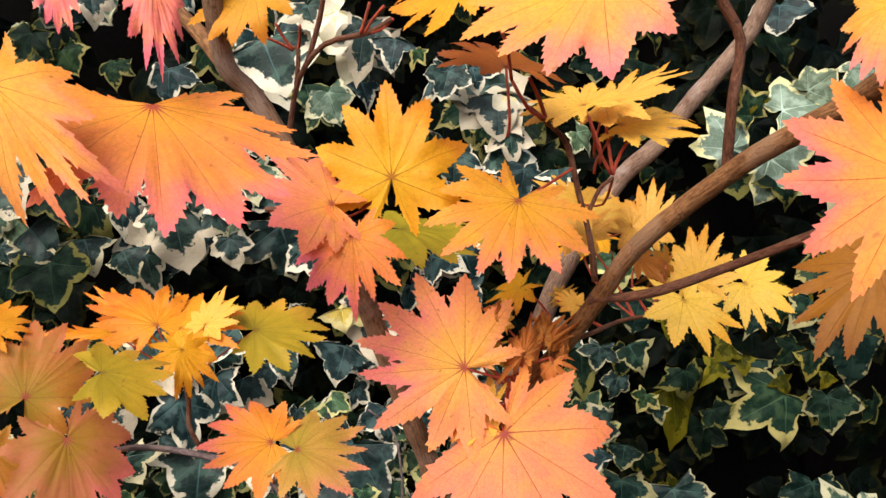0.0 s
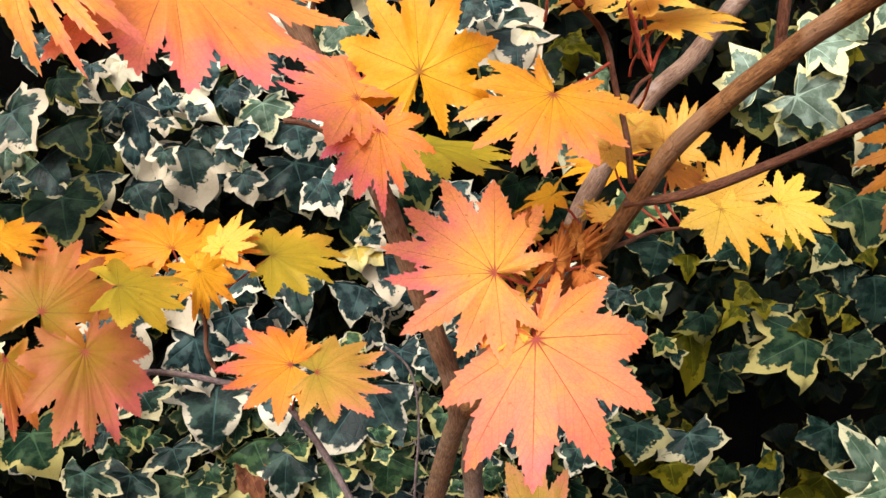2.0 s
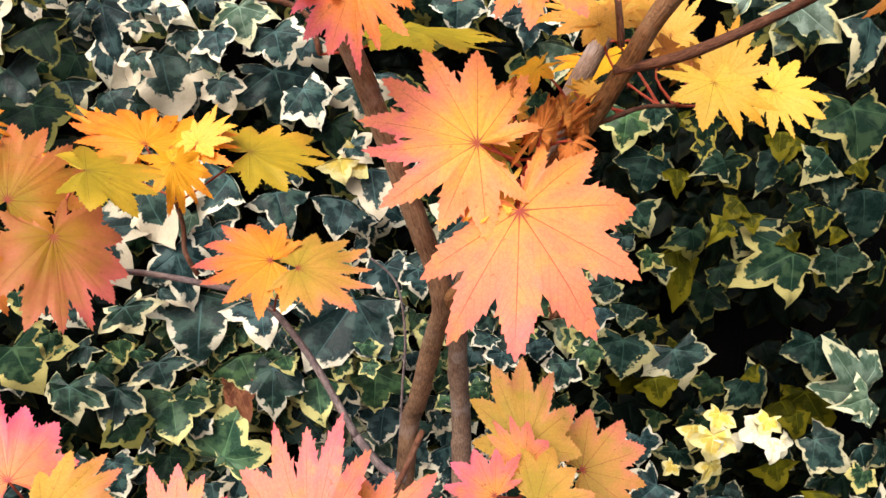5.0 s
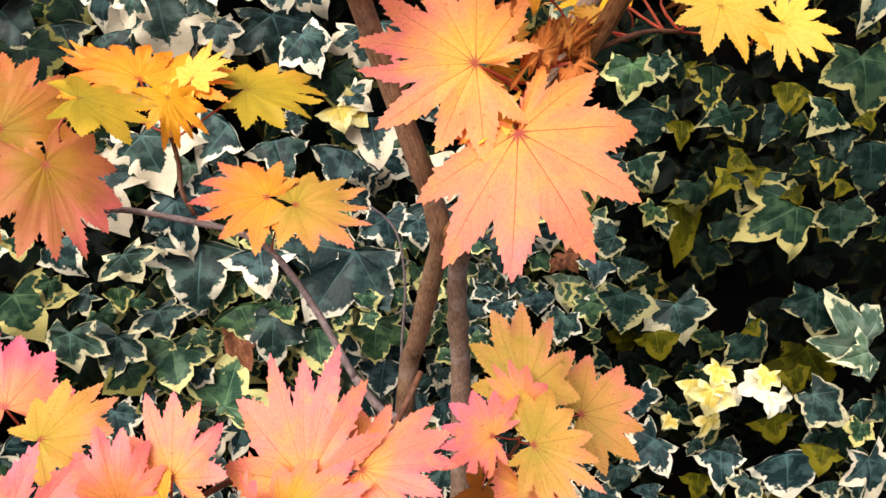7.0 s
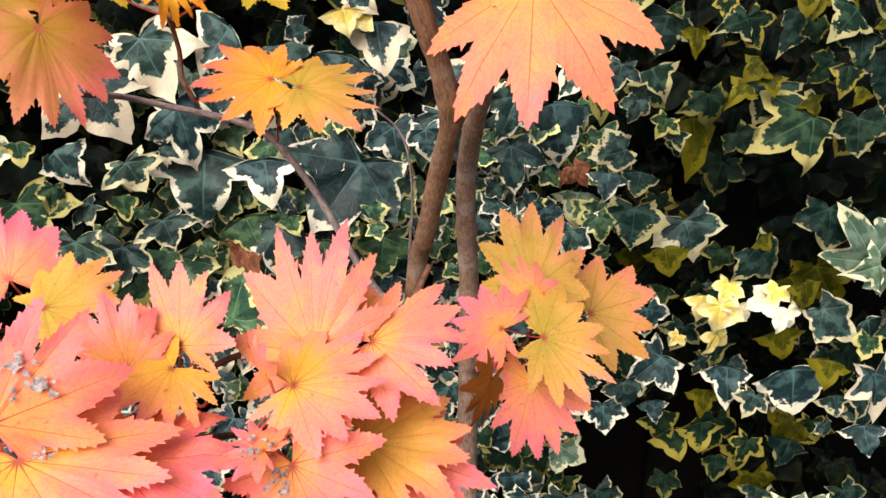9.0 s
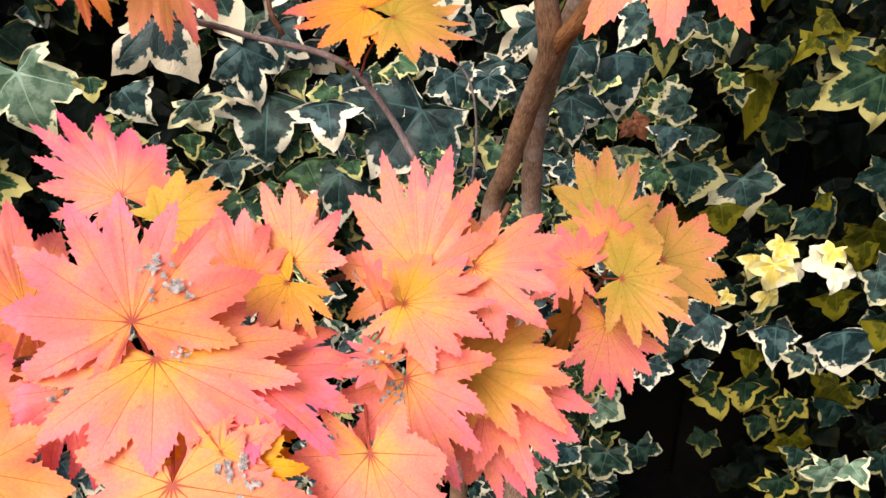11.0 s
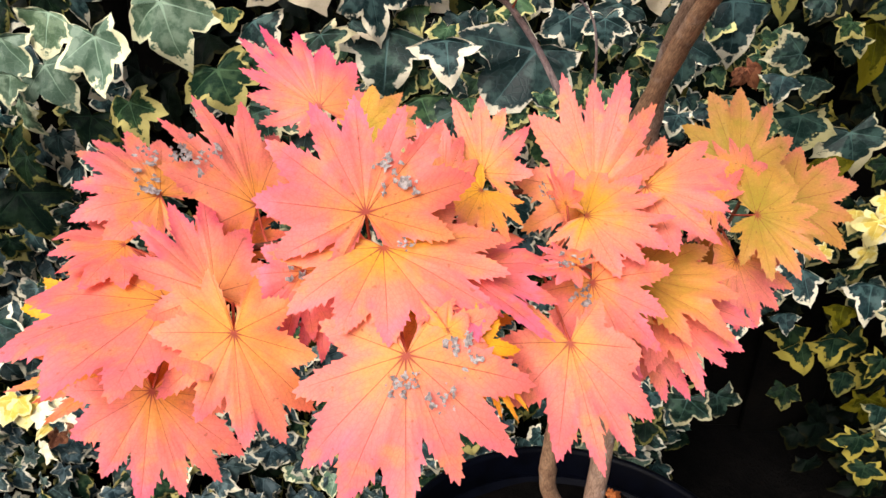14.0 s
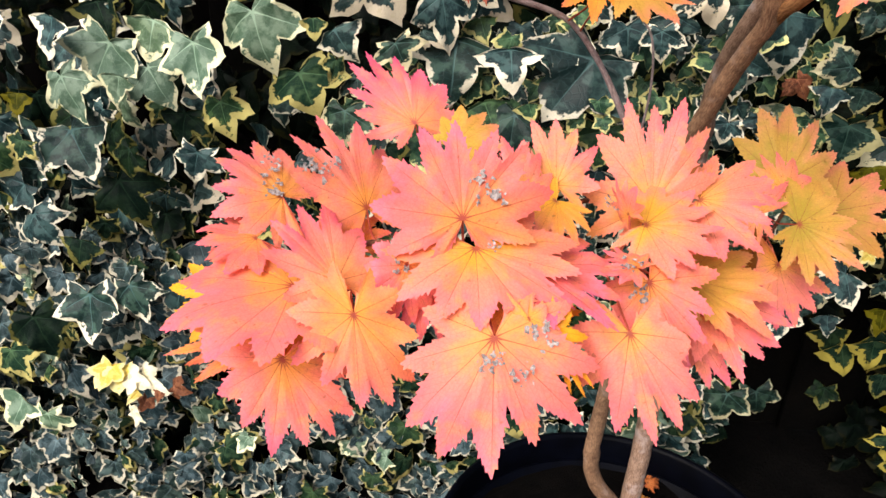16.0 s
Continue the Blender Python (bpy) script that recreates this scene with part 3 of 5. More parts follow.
def maple_outline(rng, deep=0.0, spread=1.0):
    """The edge of a leaf with toothed, overlapping lobes: rows of x, y, place across the lobe, the lobe, and the toothed edge. The tip is at (0, 1)."""
    if rng.random() < 0.6:
        angles, lengths = [0, 24, 48, 74, 103, 136], [1.0, 0.99, 0.97, 0.92, 0.79, 0.58]
    else:
        angles, lengths = [0, 29, 58, 90, 125], [1.0, 0.99, 0.95, 0.85, 0.62]
    lobes = []
    for side in (-1, 1):
        for a, l in list(zip(angles, lengths))[::-1 if side < 0 else 1]:
            if side > 0 and a == 0:
                continue
            lobes.append((side * (a * spread + rng.uniform(-3.5, 3.5)), l * rng.uniform(0.93, 1.14)))
    point = lambda a, r: Vector((r * math.sin(radians(a)), r * math.cos(radians(a))))  # noqa: E731
    cut = rng.uniform(0.66, 0.75) - deep
    sinus = [(lobes[0][0] - 17, 0.10)]
    for (a, l), (b, k) in zip(lobes, lobes[1:]):
        sinus.append(((a + b) / 2 + rng.uniform(-1.5, 1.5), min(l, k) * cut * rng.uniform(0.80, 1.10)))
    sinus.append((lobes[-1][0] + 17, 0.10))
    rows = []
    for i, (a, l) in enumerate(lobes):
        tip, lean = point(a, l), rng.uniform(-0.10, 0.10)
        for side, (start, low) in ((-1, sinus[i]), (1, sinus[i + 1])):
            some, teeth, half = [], 7, start - a
            for k in range(teeth):
                for q, tooth in ((k / teeth, 0.0), ((k + 0.80) / teeth, 1.0)):
                    if k == 0 and q == 0 and side > 0:
                        continue
                    r = low + (l - low) * q
                    wide = half * (1 - q) * (1 + (0.12 + lean * side) * q) * (low + 0.45 * (r - low)) / r
                    p = point(a + wide, r)
                    # every tooth points outward and on towards the lobe's tip
                    size = tooth * 0.032 * (0.15 if k == 0 else 0.3 if k == teeth - 1 else 1.0) * (1 - 0.55 * q) * (1.45 if k % 2 else 0.65) * rng.uniform(0.55, 1.4)
                    e = point(a + wide + math.copysign(math.degrees(size / max(r, 0.2)) * 0.8, half), r + size * 0.75)
                    some.append((p.x, p.y, side * (1 - q), i, e.x, e.y))
            rows += some + [(tip.x, tip.y, 0.0, i, tip.x, tip.y)] if side < 0 else some[::-1]
    return rows


leaf_count = 0


def leaf(base, axis, side, kind, spread=1.0):
    """A maple leaf: where its stalk joins, from there to the tip, and its half width; spread: how far round its lobes reach."""
    global leaf_count
    leaf_count += 1
    rng = random.Random(leaf_count * 7)
    b, u, v = Vector(base), Vector(axis), Vector(side)
    n = u.cross(v).normalized()
    if n.dot(Vector((0, -1, 0.6))) < 0:
        n = -n
    size = u.length
    withered = kind in ("brown", "rust")
    droop = rng.uniform(0.02, 0.12) + (0.30 if withered else 0)
    fold = rng.uniform(0.0008, 0.003) * (8 if withered else 1)
    wave = 0.085 * (3.5 if withered else 1)
    lift = [rng.uniform(-0.11, 0.04) * (4 if withered else 1) for _ in range(11)]
    rows = maple_outline(rng, 0.08 if kind in ("gold", "yellow", "bronze", "goldpink", "salmon", "peach") else 0.0, spread)
    rings = (0.0, 0.2, 0.42, 0.64, 0.82, 0.93, 1.0)
    verts, coords, flat, faces = [b.copy()], [(0.5, 0.0)], [(0.5, 0.5)], []
    for f in rings[1:]:
        for x, y, s, i, edge_x, edge_y in rows:
            if f == 1.0:
                x, y = edge_x, edge_y
            r2 = (x * x + y * y) * f * f
            h = -droop * r2 - fold * math.cos(math.pi * s) * f + lift[i] * (max(0.0, math.sqrt(r2) - 0.55) / 0.45) ** 2
            h += wave * noise.noise(Vector((x * f * 2.6 + leaf_count, y * f * 2.6, 0.3))) * f
            h += 0.012 * noise.noise(Vector((x * f * 9 + leaf_count, y * f * 9, 0.7))) * f
            tuck = 1.0
            if withered:
                # crumpled and rolled in from the edge
                h += 0.30 * noise.noise(Vector((x * f * 4 + leaf_count, y * f * 5, 0.9))) * f
                tuck = 1 - 0.5 * f * f * (0.5 + noise.noise(Vector((x * 2 + leaf_count, y * 2, 4.2))))
            verts.append(b + v * (x * f * tuck) + u * (y * f * tuck) + n * (h * size))
            coords.append(((s + 1) / 2, f))
            flat.append((x * f * 0.5 + 0.5, y * f * 0.5 + 0.5))
    k = len(rows)
    for j in range(k - 1):
        faces.append((0, 1 + j, 2 + j))
        for q in range(len(rings) - 2):
            a = 1 + q * k + j
            faces.append((a, a + k, a + k + 1, a + 1))
    mesh = bpy.data.meshes.new("leaf")
    mesh.from_pydata([p - b for p in verts], [], faces)
    layer = mesh.uv_layers.new(name="UVMap")
    loops = np.empty(len(mesh.loops), dtype=np.int32)
    mesh.loops.foreach_get("vertex_index", loops)
    layer.data.foreach_set("uv", np.array(coords, dtype=np.float32)[loops].ravel())
    layer = mesh.uv_layers.new(name="Plane")
    layer.data.foreach_set("uv", np.array(flat, dtype=np.float32)[loops].ravel())
    ob = under_tree(part("leaf", mesh, MAPLE[kind], None, LEAF_LABEL.get(kind, "")))
    ob.matrix_basis = Matrix.Translation(b)
    # the stalk, from the leaf back to the nearest wood
    near = [(p - b).length for p, _ in STEM_POINTS]
    way = -u.normalized() * 0.5 - n * 0.75 + Vector((0, 0.25, -0.25))
    end = b + way.normalized() * 0.032
    best = near.index(min(near))
    if 0.012 < near[best] < 0.085:
        end = STEM_POINTS[best][0]
    bend = b + (end - b) * 0.45 - u.normalized() * 0.006 - n * 0.006
    part("stalk", tube([b - n * 0.0006 - b, bend - b, end - b], 0.00065, 0.0009, 6), STALK, ob, "thin red leaf stalk")
    return ob


DRY = plain_material("dry_grey_leaf_tissue", (0.11, 0.08, 0.08), (0.54, 0.46, 0.43), 330.0, 0.9, 0.8, 0.001)


def dried_patch(ob, place, radius, normal):
    """A torn patch of dead grey tissue on a leaf."""
    rng = random.Random(round(place[0] * 9000))
    radius *= 0.78
    n = Vector(normal).normalized()
    x = n.cross(Vector((0.2, 0.1, 1))).normalized()
    y = n.cross(x)
    at = Vector(place) - ob.matrix_basis.translation
    bm = bmesh.new()
    for scrap in range(15):
        away = radius * (0 if scrap == 0 else rng.uniform(0.4, 1.5))
        turn, small = rng.uniform(0, 6.3), radius * rng.uniform(0.10, 0.36)
        mid = at + x * (away * math.cos(turn)) + y * (away * math.sin(turn))
        hub = bm.verts.new(mid + n * 0.0003)
        ring = []
        for k in range(11):
            a, r = 2 * math.pi * k / 11, small * rng.uniform(0.3, 1.5)
            ring.append(bm.verts.new(mid + x * (r * math.cos(a)) + y * (r * math.sin(a)) + n * rng.uniform(0, 0.0005)))
        for k in range(11):
            bm.faces.new((hub, ring[k], ring[(k + 1) % 11]))
    return part("dried_patch", bm, DRY, ob, "torn grey dead leaf tissue")


LEAF_LABEL = {
    "gold": "golden yellow maple leaf with toothed lobes",
    "goldpink": "golden maple leaf with pink lobe tips",
    "orange": "orange maple leaf with toothed lobes",
    "orangepink": "orange maple leaf flushed pink at the tips",
    "coral": "coral orange maple leaf",
    "rose": "rose pink maple leaf with magenta tips",
    "roseorange": "coral maple leaf with a crimson edge",
    "olive": "olive green maple leaf turning yellow",
    "amber": "amber maple leaf with a pink edge",
    "peach": "peach orange maple leaf with pink tips",
    "tawny": "tawny orange and olive maple leaf, darkened as if shaded",
    "dusk": "orange and olive maple leaf, darkened as if shaded",
    "yellow": "bright yellow maple leaf",
    "bronze": "bronze maple leaf, dry at the edge",
    "brown": "withered brown curled maple leaf",
    "salmon": "salmon orange maple leaf with a red heart",
    "rust": "rusty orange maple leaf, withered and curled",
    "blush": "coral maple leaf with a yellow heart",
}

leaf((-0.0264, 0.3628, 1.1677), (-0.0020, 0.0094, 0.0542), (0.0425, 0.0031, 0.0003), 'gold', 1.22)
leaf((0.0373, 0.3491, 1.1559), (-0.0233, -0.0241, -0.0337), (0.0407, -0.0150, -0.0173), 'goldpink')
leaf((-0.0548, 0.3511, 1.1539), (-0.0402, 0.0035, 0.0173), (0.0008, 0.0299, 0.0253), 'orange')
leaf((-0.0439, 0.3405, 1.1389), (0.0029, -0.0190, -0.0346), (0.0285, 0.0020, 0.0001), 'orangepink')
leaf((-0.0302, 0.4958, 1.1381), (0.0684, -0.0152, -0.0061), (-0.0014, -0.0719, -0.0177), 'olive')
leaf((0.0113, 0.3625, 1.0692), (-0.0590, 0.0091, 0.0188), (0.0117, 0.0224, 0.0484), 'peach', 1.05)
leaf((0.0263, 0.3670, 1.0481), (-0.0268, -0.0036, -0.0066), (0.0002, 0.0225, 0.0136), 'yellow')
leaf((0.0212, 0.4329, 1.0663), (0.0221, -0.0060, -0.0017), (-0.0041, -0.0207, -0.0103), 'olive')
leaf((0.0309, 0.3517, 1.0382), (0.0277, -0.0365, -0.0457), (0.0518, 0.0132, 0.0330), 'salmon', 1.05)
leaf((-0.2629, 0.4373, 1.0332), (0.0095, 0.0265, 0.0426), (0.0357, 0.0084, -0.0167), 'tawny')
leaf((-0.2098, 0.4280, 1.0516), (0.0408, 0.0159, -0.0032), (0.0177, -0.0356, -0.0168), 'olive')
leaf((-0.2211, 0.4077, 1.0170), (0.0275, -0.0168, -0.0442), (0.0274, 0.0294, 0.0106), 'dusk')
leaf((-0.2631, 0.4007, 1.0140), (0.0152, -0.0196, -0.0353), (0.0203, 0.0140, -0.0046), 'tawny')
leaf((-0.2956, 0.4494, 1.0778), (0.0214, 0.0184, 0.0028), (0.0168, -0.0185, -0.0154), 'gold')
leaf((-0.2203, 0.5381, 1.0632), (-0.0280, 0.0255, 0.0343), (0.0452, 0.0210, 0.0032), 'gold')
leaf((-0.2046, 0.5417, 1.0603), (0.0416, 0.0143, 0.0167), (0.0278, -0.0357, -0.0232), 'gold')
leaf((-0.1876, 0.5018, 1.0517), (0.0095, -0.0074, -0.0323), (0.0233, 0.0128, 0.0000), 'gold')
leaf((-0.2713, 0.5736, 1.0519), (-0.0607, -0.0129, 0.0040), (0.0123, -0.0188, -0.0060), 'gold')
leaf((-0.1503, 0.5562, 1.0563), (0.0542, 0.0270, 0.0028), (0.0258, -0.0344, -0.0291), 'olive')
leaf((-0.1232, 0.4998, 0.9845), (-0.0498, -0.0046, 0.0042), (0.0088, -0.0332, -0.0299), 'goldpink')
leaf((-0.1057, 0.4985, 0.9796), (0.0514, 0.0116, -0.0017), (0.0077, -0.0386, -0.0256), 'amber')
leaf((0.1643, 0.4562, 1.1047), (0.0087, 0.0072, 0.0354), (0.0233, -0.0173, -0.0037), 'yellow')
leaf((0.1381, 0.4025, 1.0999), (0.0091, -0.0181, -0.0255), (0.0294, -0.0030, -0.0020), 'yellow', 1.10)
leaf((0.2138, 0.4983, 1.0998), (0.0278, -0.0187, -0.0157), (-0.0165, -0.0160, -0.0280), 'yellow')
leaf((0.1486, 0.5131, 1.1355), (0.0071, 0.0090, 0.0385), (0.0247, -0.0040, 0.0023), 'yellow')
leaf((0.0816, 0.4161, 1.1552), (-0.0301, 0.0103, 0.0104), (0.0058, 0.0235, 0.0179), 'yellow')
leaf((0.0984, 0.4687, 1.1480), (0.0241, 0.0003, 0.0087), (0.0009, -0.0160, -0.0180), 'yellow')
leaf((0.0704, 0.3548, 1.2033), (-0.0195, 0.0174, 0.0119), (0.0267, 0.0130, 0.0123), 'yellow')
leaf((0.0875, 0.3832, 1.2085), (0.0384, -0.0051, 0.0205), (0.0023, -0.0320, -0.0146), 'yellow')
leaf((0.0972, 0.3911, 1.1981), (0.0439, 0.0003, 0.0071), (0.0102, -0.0347, -0.0168), 'yellow')
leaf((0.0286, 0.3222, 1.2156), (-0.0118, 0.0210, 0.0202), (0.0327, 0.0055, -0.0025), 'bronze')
leaf((0.0497, 0.2260, 1.2250), (-0.0163, -0.0124, -0.0307), (0.0406, -0.0137, -0.0036), 'orangepink')
leaf((0.0089, 0.2822, 1.2416), (-0.0304, -0.0033, -0.0126), (-0.0025, 0.0254, 0.0224), 'gold')
leaf((-0.1089, 0.2676, 1.2388), (0.0107, -0.0174, -0.0349), (0.0107, 0.0061, 0.0029), 'coral')
leaf((-0.1439, 0.2655, 1.2403), (0.0079, -0.0127, -0.0258), (0.0094, 0.0045, -0.0010), 'coral')
leaf((-0.0967, 0.3656, 1.2655), (-0.0079, -0.0130, -0.0321), (0.0317, 0.0018, 0.0038), 'gold')
leaf((-0.1104, 0.2703, 1.1907), (0.0216, -0.0356, -0.0426), (0.0613, 0.0234, 0.0003), 'orangepink', 0.80)
leaf((-0.1450, 0.2288, 1.1909), (0.0274, -0.0166, -0.0425), (0.0287, 0.0001, 0.0025), 'goldpink')
leaf((0.1075, 0.1610, 1.1581), (-0.0275, 0.0096, -0.0007), (0.0035, 0.0148, 0.0325), 'goldpink')
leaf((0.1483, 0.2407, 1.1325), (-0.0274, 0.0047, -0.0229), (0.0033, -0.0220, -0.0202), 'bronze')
leaf((0.1074, 0.1715, 1.1997), (-0.0115, -0.0031, -0.0149), (0.0022, -0.0079, -0.0097), 'orangepink')
leaf((0.0804, 0.4176, 1.0946), (-0.0139, 0.0060, 0.0046), (0.0025, 0.0121, 0.0084), 'yellow')
leaf((0.0455, 0.4015, 1.1079), (-0.0212, -0.0028, -0.0152), (0.0044, -0.0192, -0.0084), 'gold')
leaf((0.1339, 0.6150, 1.1314), (-0.0545, 0.0096, -0.0059), (0.0123, 0.0473, 0.0174), 'gold')
leaf((0.1229, 0.4450, 1.1215), (0.0195, -0.0111, -0.0099), (-0.0047, -0.0155, -0.0134), 'bronze')
leaf((0.0645, 0.5699, 0.8116), (-0.0012, 0.0301, 0.0638), (0.0499, -0.0066, -0.0006), 'amber')
leaf((0.0607, 0.5415, 0.8108), (-0.0110, 0.0215, 0.0351), (0.0312, -0.0019, -0.0014), 'orange')
leaf((0.0348, 0.5102, 0.8013), (-0.0383, 0.0070, 0.0048), (-0.0141, -0.0230, -0.0321), 'coral')
leaf((0.0647, 0.5055, 0.7966), (0.0503, -0.0146, -0.0046), (-0.0038, -0.0343, -0.0369), 'amber')
leaf((0.1151, 0.5830, 0.7835), (0.0510, 0.0011, 0.0193), (0.0172, -0.0370, -0.0414), 'amber')
leaf((0.0588, 0.5103, 0.7564), (0.0032, -0.0329, -0.0478), (0.0442, -0.0074, -0.0025), 'coral')
leaf((0.0253, 0.4733, 0.7799), (-0.0103, -0.0119, -0.0324), (0.0143, 0.0148, -0.0201), 'bronze')
leaf((-0.2388, 0.3721, 0.8892), (-0.0351, 0.0178, 0.0411), (0.0355, 0.0197, 0.0087), 'rose', 0.90)
worn = leaf((-0.2503, 0.2947, 0.8554), (-0.0287, 0.0095, 0.0512), (0.0253, 0.0289, 0.0052), 'coral')
dried_patch(worn, (-0.2738, 0.2884, 0.8832), .009, (0.5948, -0.6172, 0.5150))
dried_patch(worn, (-0.2810, 0.2817, 0.8835), .005, (0.5948, -0.6172, 0.5150))
worn = leaf((-0.3116, 0.3125, 0.8496), (-0.0450, -0.0044, 0.0244), (-0.0004, 0.0376, 0.0238), 'coral')
dried_patch(worn, (-0.3179, 0.3129, 0.8561), .009, (0.4549, -0.4727, 0.7547))
dried_patch(worn, (-0.3239, 0.3256, 0.8676), .006, (0.4549, -0.4727, 0.7547))
leaf((-0.2541, 0.2470, 0.8292), (-0.0318, 0.0209, 0.0397), (0.0313, 0.0236, 0.0038), 'roseorange')
leaf((-0.2827, 0.2546, 0.8181), (-0.0557, -0.0420, -0.0017), (-0.0462, 0.0556, 0.0099), 'coral')
leaf((-0.2391, 0.2298, 0.8196), (0.0099, -0.0272, -0.0405), (0.0372, 0.0102, -0.0075), 'orange', 1.12)
leaf((-0.2813, 0.2287, 0.7845), (0.0029, -0.0298, -0.0378), (0.0452, 0.0058, -0.0171), 'coral')
leaf((-0.3005, 0.2484, 0.7876), (-0.0446, -0.0273, -0.0031), (-0.0014, 0.0157, 0.0249), 'goldpink')
worn = leaf((-0.1880, 0.2683, 0.8662), (-0.0107, 0.0224, 0.0529), (0.0504, 0.0162, 0.0039), 'coral', 1.05)
dried_patch(worn, (-0.1758, 0.2762, 0.8804), .010, (0.2377, -0.8746, 0.4226))
worn = leaf((-0.1795, 0.2668, 0.8505), (0.0366, -0.0299, -0.0284), (0.0488, 0.0295, 0.0112), 'blush', 1.06)
dried_patch(worn, (-0.1741, 0.2782, 0.8615), .008, (0.0927, -0.6086, 0.7880))
dried_patch(worn, (-0.1681, 0.2672, 0.8523), .004, (0.0927, -0.6086, 0.7880))
leaf((-0.1515, 0.2868, 0.8364), (0.0593, -0.0216, -0.0055), (0.0097, 0.0542, 0.0102), 'coral')
worn = leaf((-0.2181, 0.2664, 0.8348), (-0.0035, -0.0210, -0.0319), (0.0267, 0.0039, -0.0064), 'coral')
dried_patch(worn, (-0.2204, 0.2672, 0.8407), .009, (0.2413, -0.8225, 0.5150))
worn = leaf((-0.1621, 0.2319, 0.8157), (0.0075, -0.0418, -0.0484), (0.0559, 0.0077, 0.0043), 'coral', 1.05)
dried_patch(worn, (-0.1650, 0.2219, 0.8059), .006, (0.0545, -0.7641, 0.6428))
dried_patch(worn, (-0.1439, 0.2206, 0.8026), .006, (0.0545, -0.7641, 0.6428))
dried_patch(worn, (-0.1571, 0.2245, 0.8083), .004, (0.0545, -0.7641, 0.6428))
worn = leaf((-0.1454, 0.2410, 0.8250), (0.0160, -0.0124, -0.0264), (0.0139, 0.0015, 0.0033), 'coral')
dried_patch(worn, (-0.1406, 0.2354, 0.8173), .009, (-0.0044, -0.9063, 0.4226))
leaf((-0.1319, 0.2441, 0.8178), (0.0209, -0.0159, -0.0282), (0.0145, 0.0042, 0.0068), 'gold')
leaf((-0.0823, 0.3316, 0.8496), (0.0471, 0.0005, 0.0038), (0.0031, -0.0385, -0.0211), 'blush')
leaf((-0.0763, 0.3600, 0.8529), (-0.0041, 0.0265, 0.0656), (0.0479, 0.0040, 0.0100), 'coral')
leaf((-0.0471, 0.3648, 0.8578), (0.0511, -0.0018, 0.0083), (-0.0016, -0.0454, -0.0241), 'coral')
worn = leaf((-0.0780, 0.3023, 0.8249), (0.0243, -0.0305, -0.0358), (0.0366, 0.0189, 0.0166), 'coral')
dried_patch(worn, (-0.0827, 0.2964, 0.8195), .007, (0.0522, -0.7295, 0.6820))
leaf((-0.0367, 0.3440, 0.8015), (0.0471, -0.0320, -0.0116), (0.0179, 0.0447, 0.0196), 'coral')
leaf((-0.0896, 0.2613, 0.8123), (0.0199, -0.0342, -0.0476), (0.0388, -0.0017, 0.0021), 'coral')
leaf((-0.1383, 0.3269, 0.8612), (-0.0239, -0.0196, -0.0084), (0.0269, -0.0185, -0.0167), 'orangepink')
worn = leaf((-0.0936, 0.3281, 0.8565), (-0.0119, 0.0049, 0.0177), (0.0063, -0.0118, 0.0111), 'coral')
dried_patch(worn, (-0.1036, 0.3346, 0.8601), .005, (-0.7023, -0.6491, -0.2924))
worn = leaf((-0.0878, 0.2948, 0.8371), (-0.0207, 0.0077, 0.0009), (0.0038, 0.0209, 0.0030), 'coral')
dried_patch(worn, (-0.0908, 0.2934, 0.8387), .007, (-0.0080, -0.1389, 0.9903))
leaf((-0.3178, 0.2831, 0.8324), (-0.0323, -0.0169, 0.0019), (-0.0177, 0.0311, 0.0088), 'coral')
leaf((-0.0501, 0.3435, 0.8112), (0.0553, -0.0160, -0.0006), (0.0157, 0.0489, 0.0187), 'amber')
leaf((-0.1607, 0.2698, 0.8142), (-0.0143, -0.0183, -0.0198), (0.0190, -0.0044, -0.0077), 'orange')
leaf((-0.1587, 0.3245, 0.8617), (-0.0150, 0.0130, 0.0323), (0.0248, 0.0114, 0.0052), 'coral')
leaf((-0.2080, 0.3481, 0.8831), (0.0246, 0.0281, 0.0100), (0.0155, -0.0244, -0.0176), 'amber')
leaf((0.0428, 0.3704, 1.0741), (0.0073, 0.0138, 0.0284), (0.0175, 0.0030, 0.0078), 'rust')
leaf((0.0592, 0.3777, 1.0687), (-0.0042, -0.0090, -0.0155), (0.0119, -0.0089, 0.0059), 'brown')
leaf((0.0275, 0.3785, 1.0940), (0.0054, 0.0122, 0.0160), (0.0100, -0.0015, -0.0030), 'rust')
leaf((0.0664, 0.3865, 1.0826), (0.0022, -0.0058, -0.0233), (0.0094, 0.0036, 0.0007), 'brown')
leaf((0.0548, 0.3796, 1.0829), (0.0040, 0.0177, 0.0213), (0.0117, 0.0005, -0.0017), 'rust')
leaf((0.0570, 0.3864, 1.0762), (0.0050, -0.0127, 0.0150), (0.0097, -0.0107, -0.0018), 'rust')
leaf((0.0881, 0.4527, 1.1378), (-0.0368, 0.0175, 0.0141), (0.0114, 0.0093, 0.0162), 'yellow')
leaf((0.0861, 0.4492, 1.1348), (0.0247, 0.0021, 0.0118), (0.0062, -0.0115, -0.0137), 'yellow')
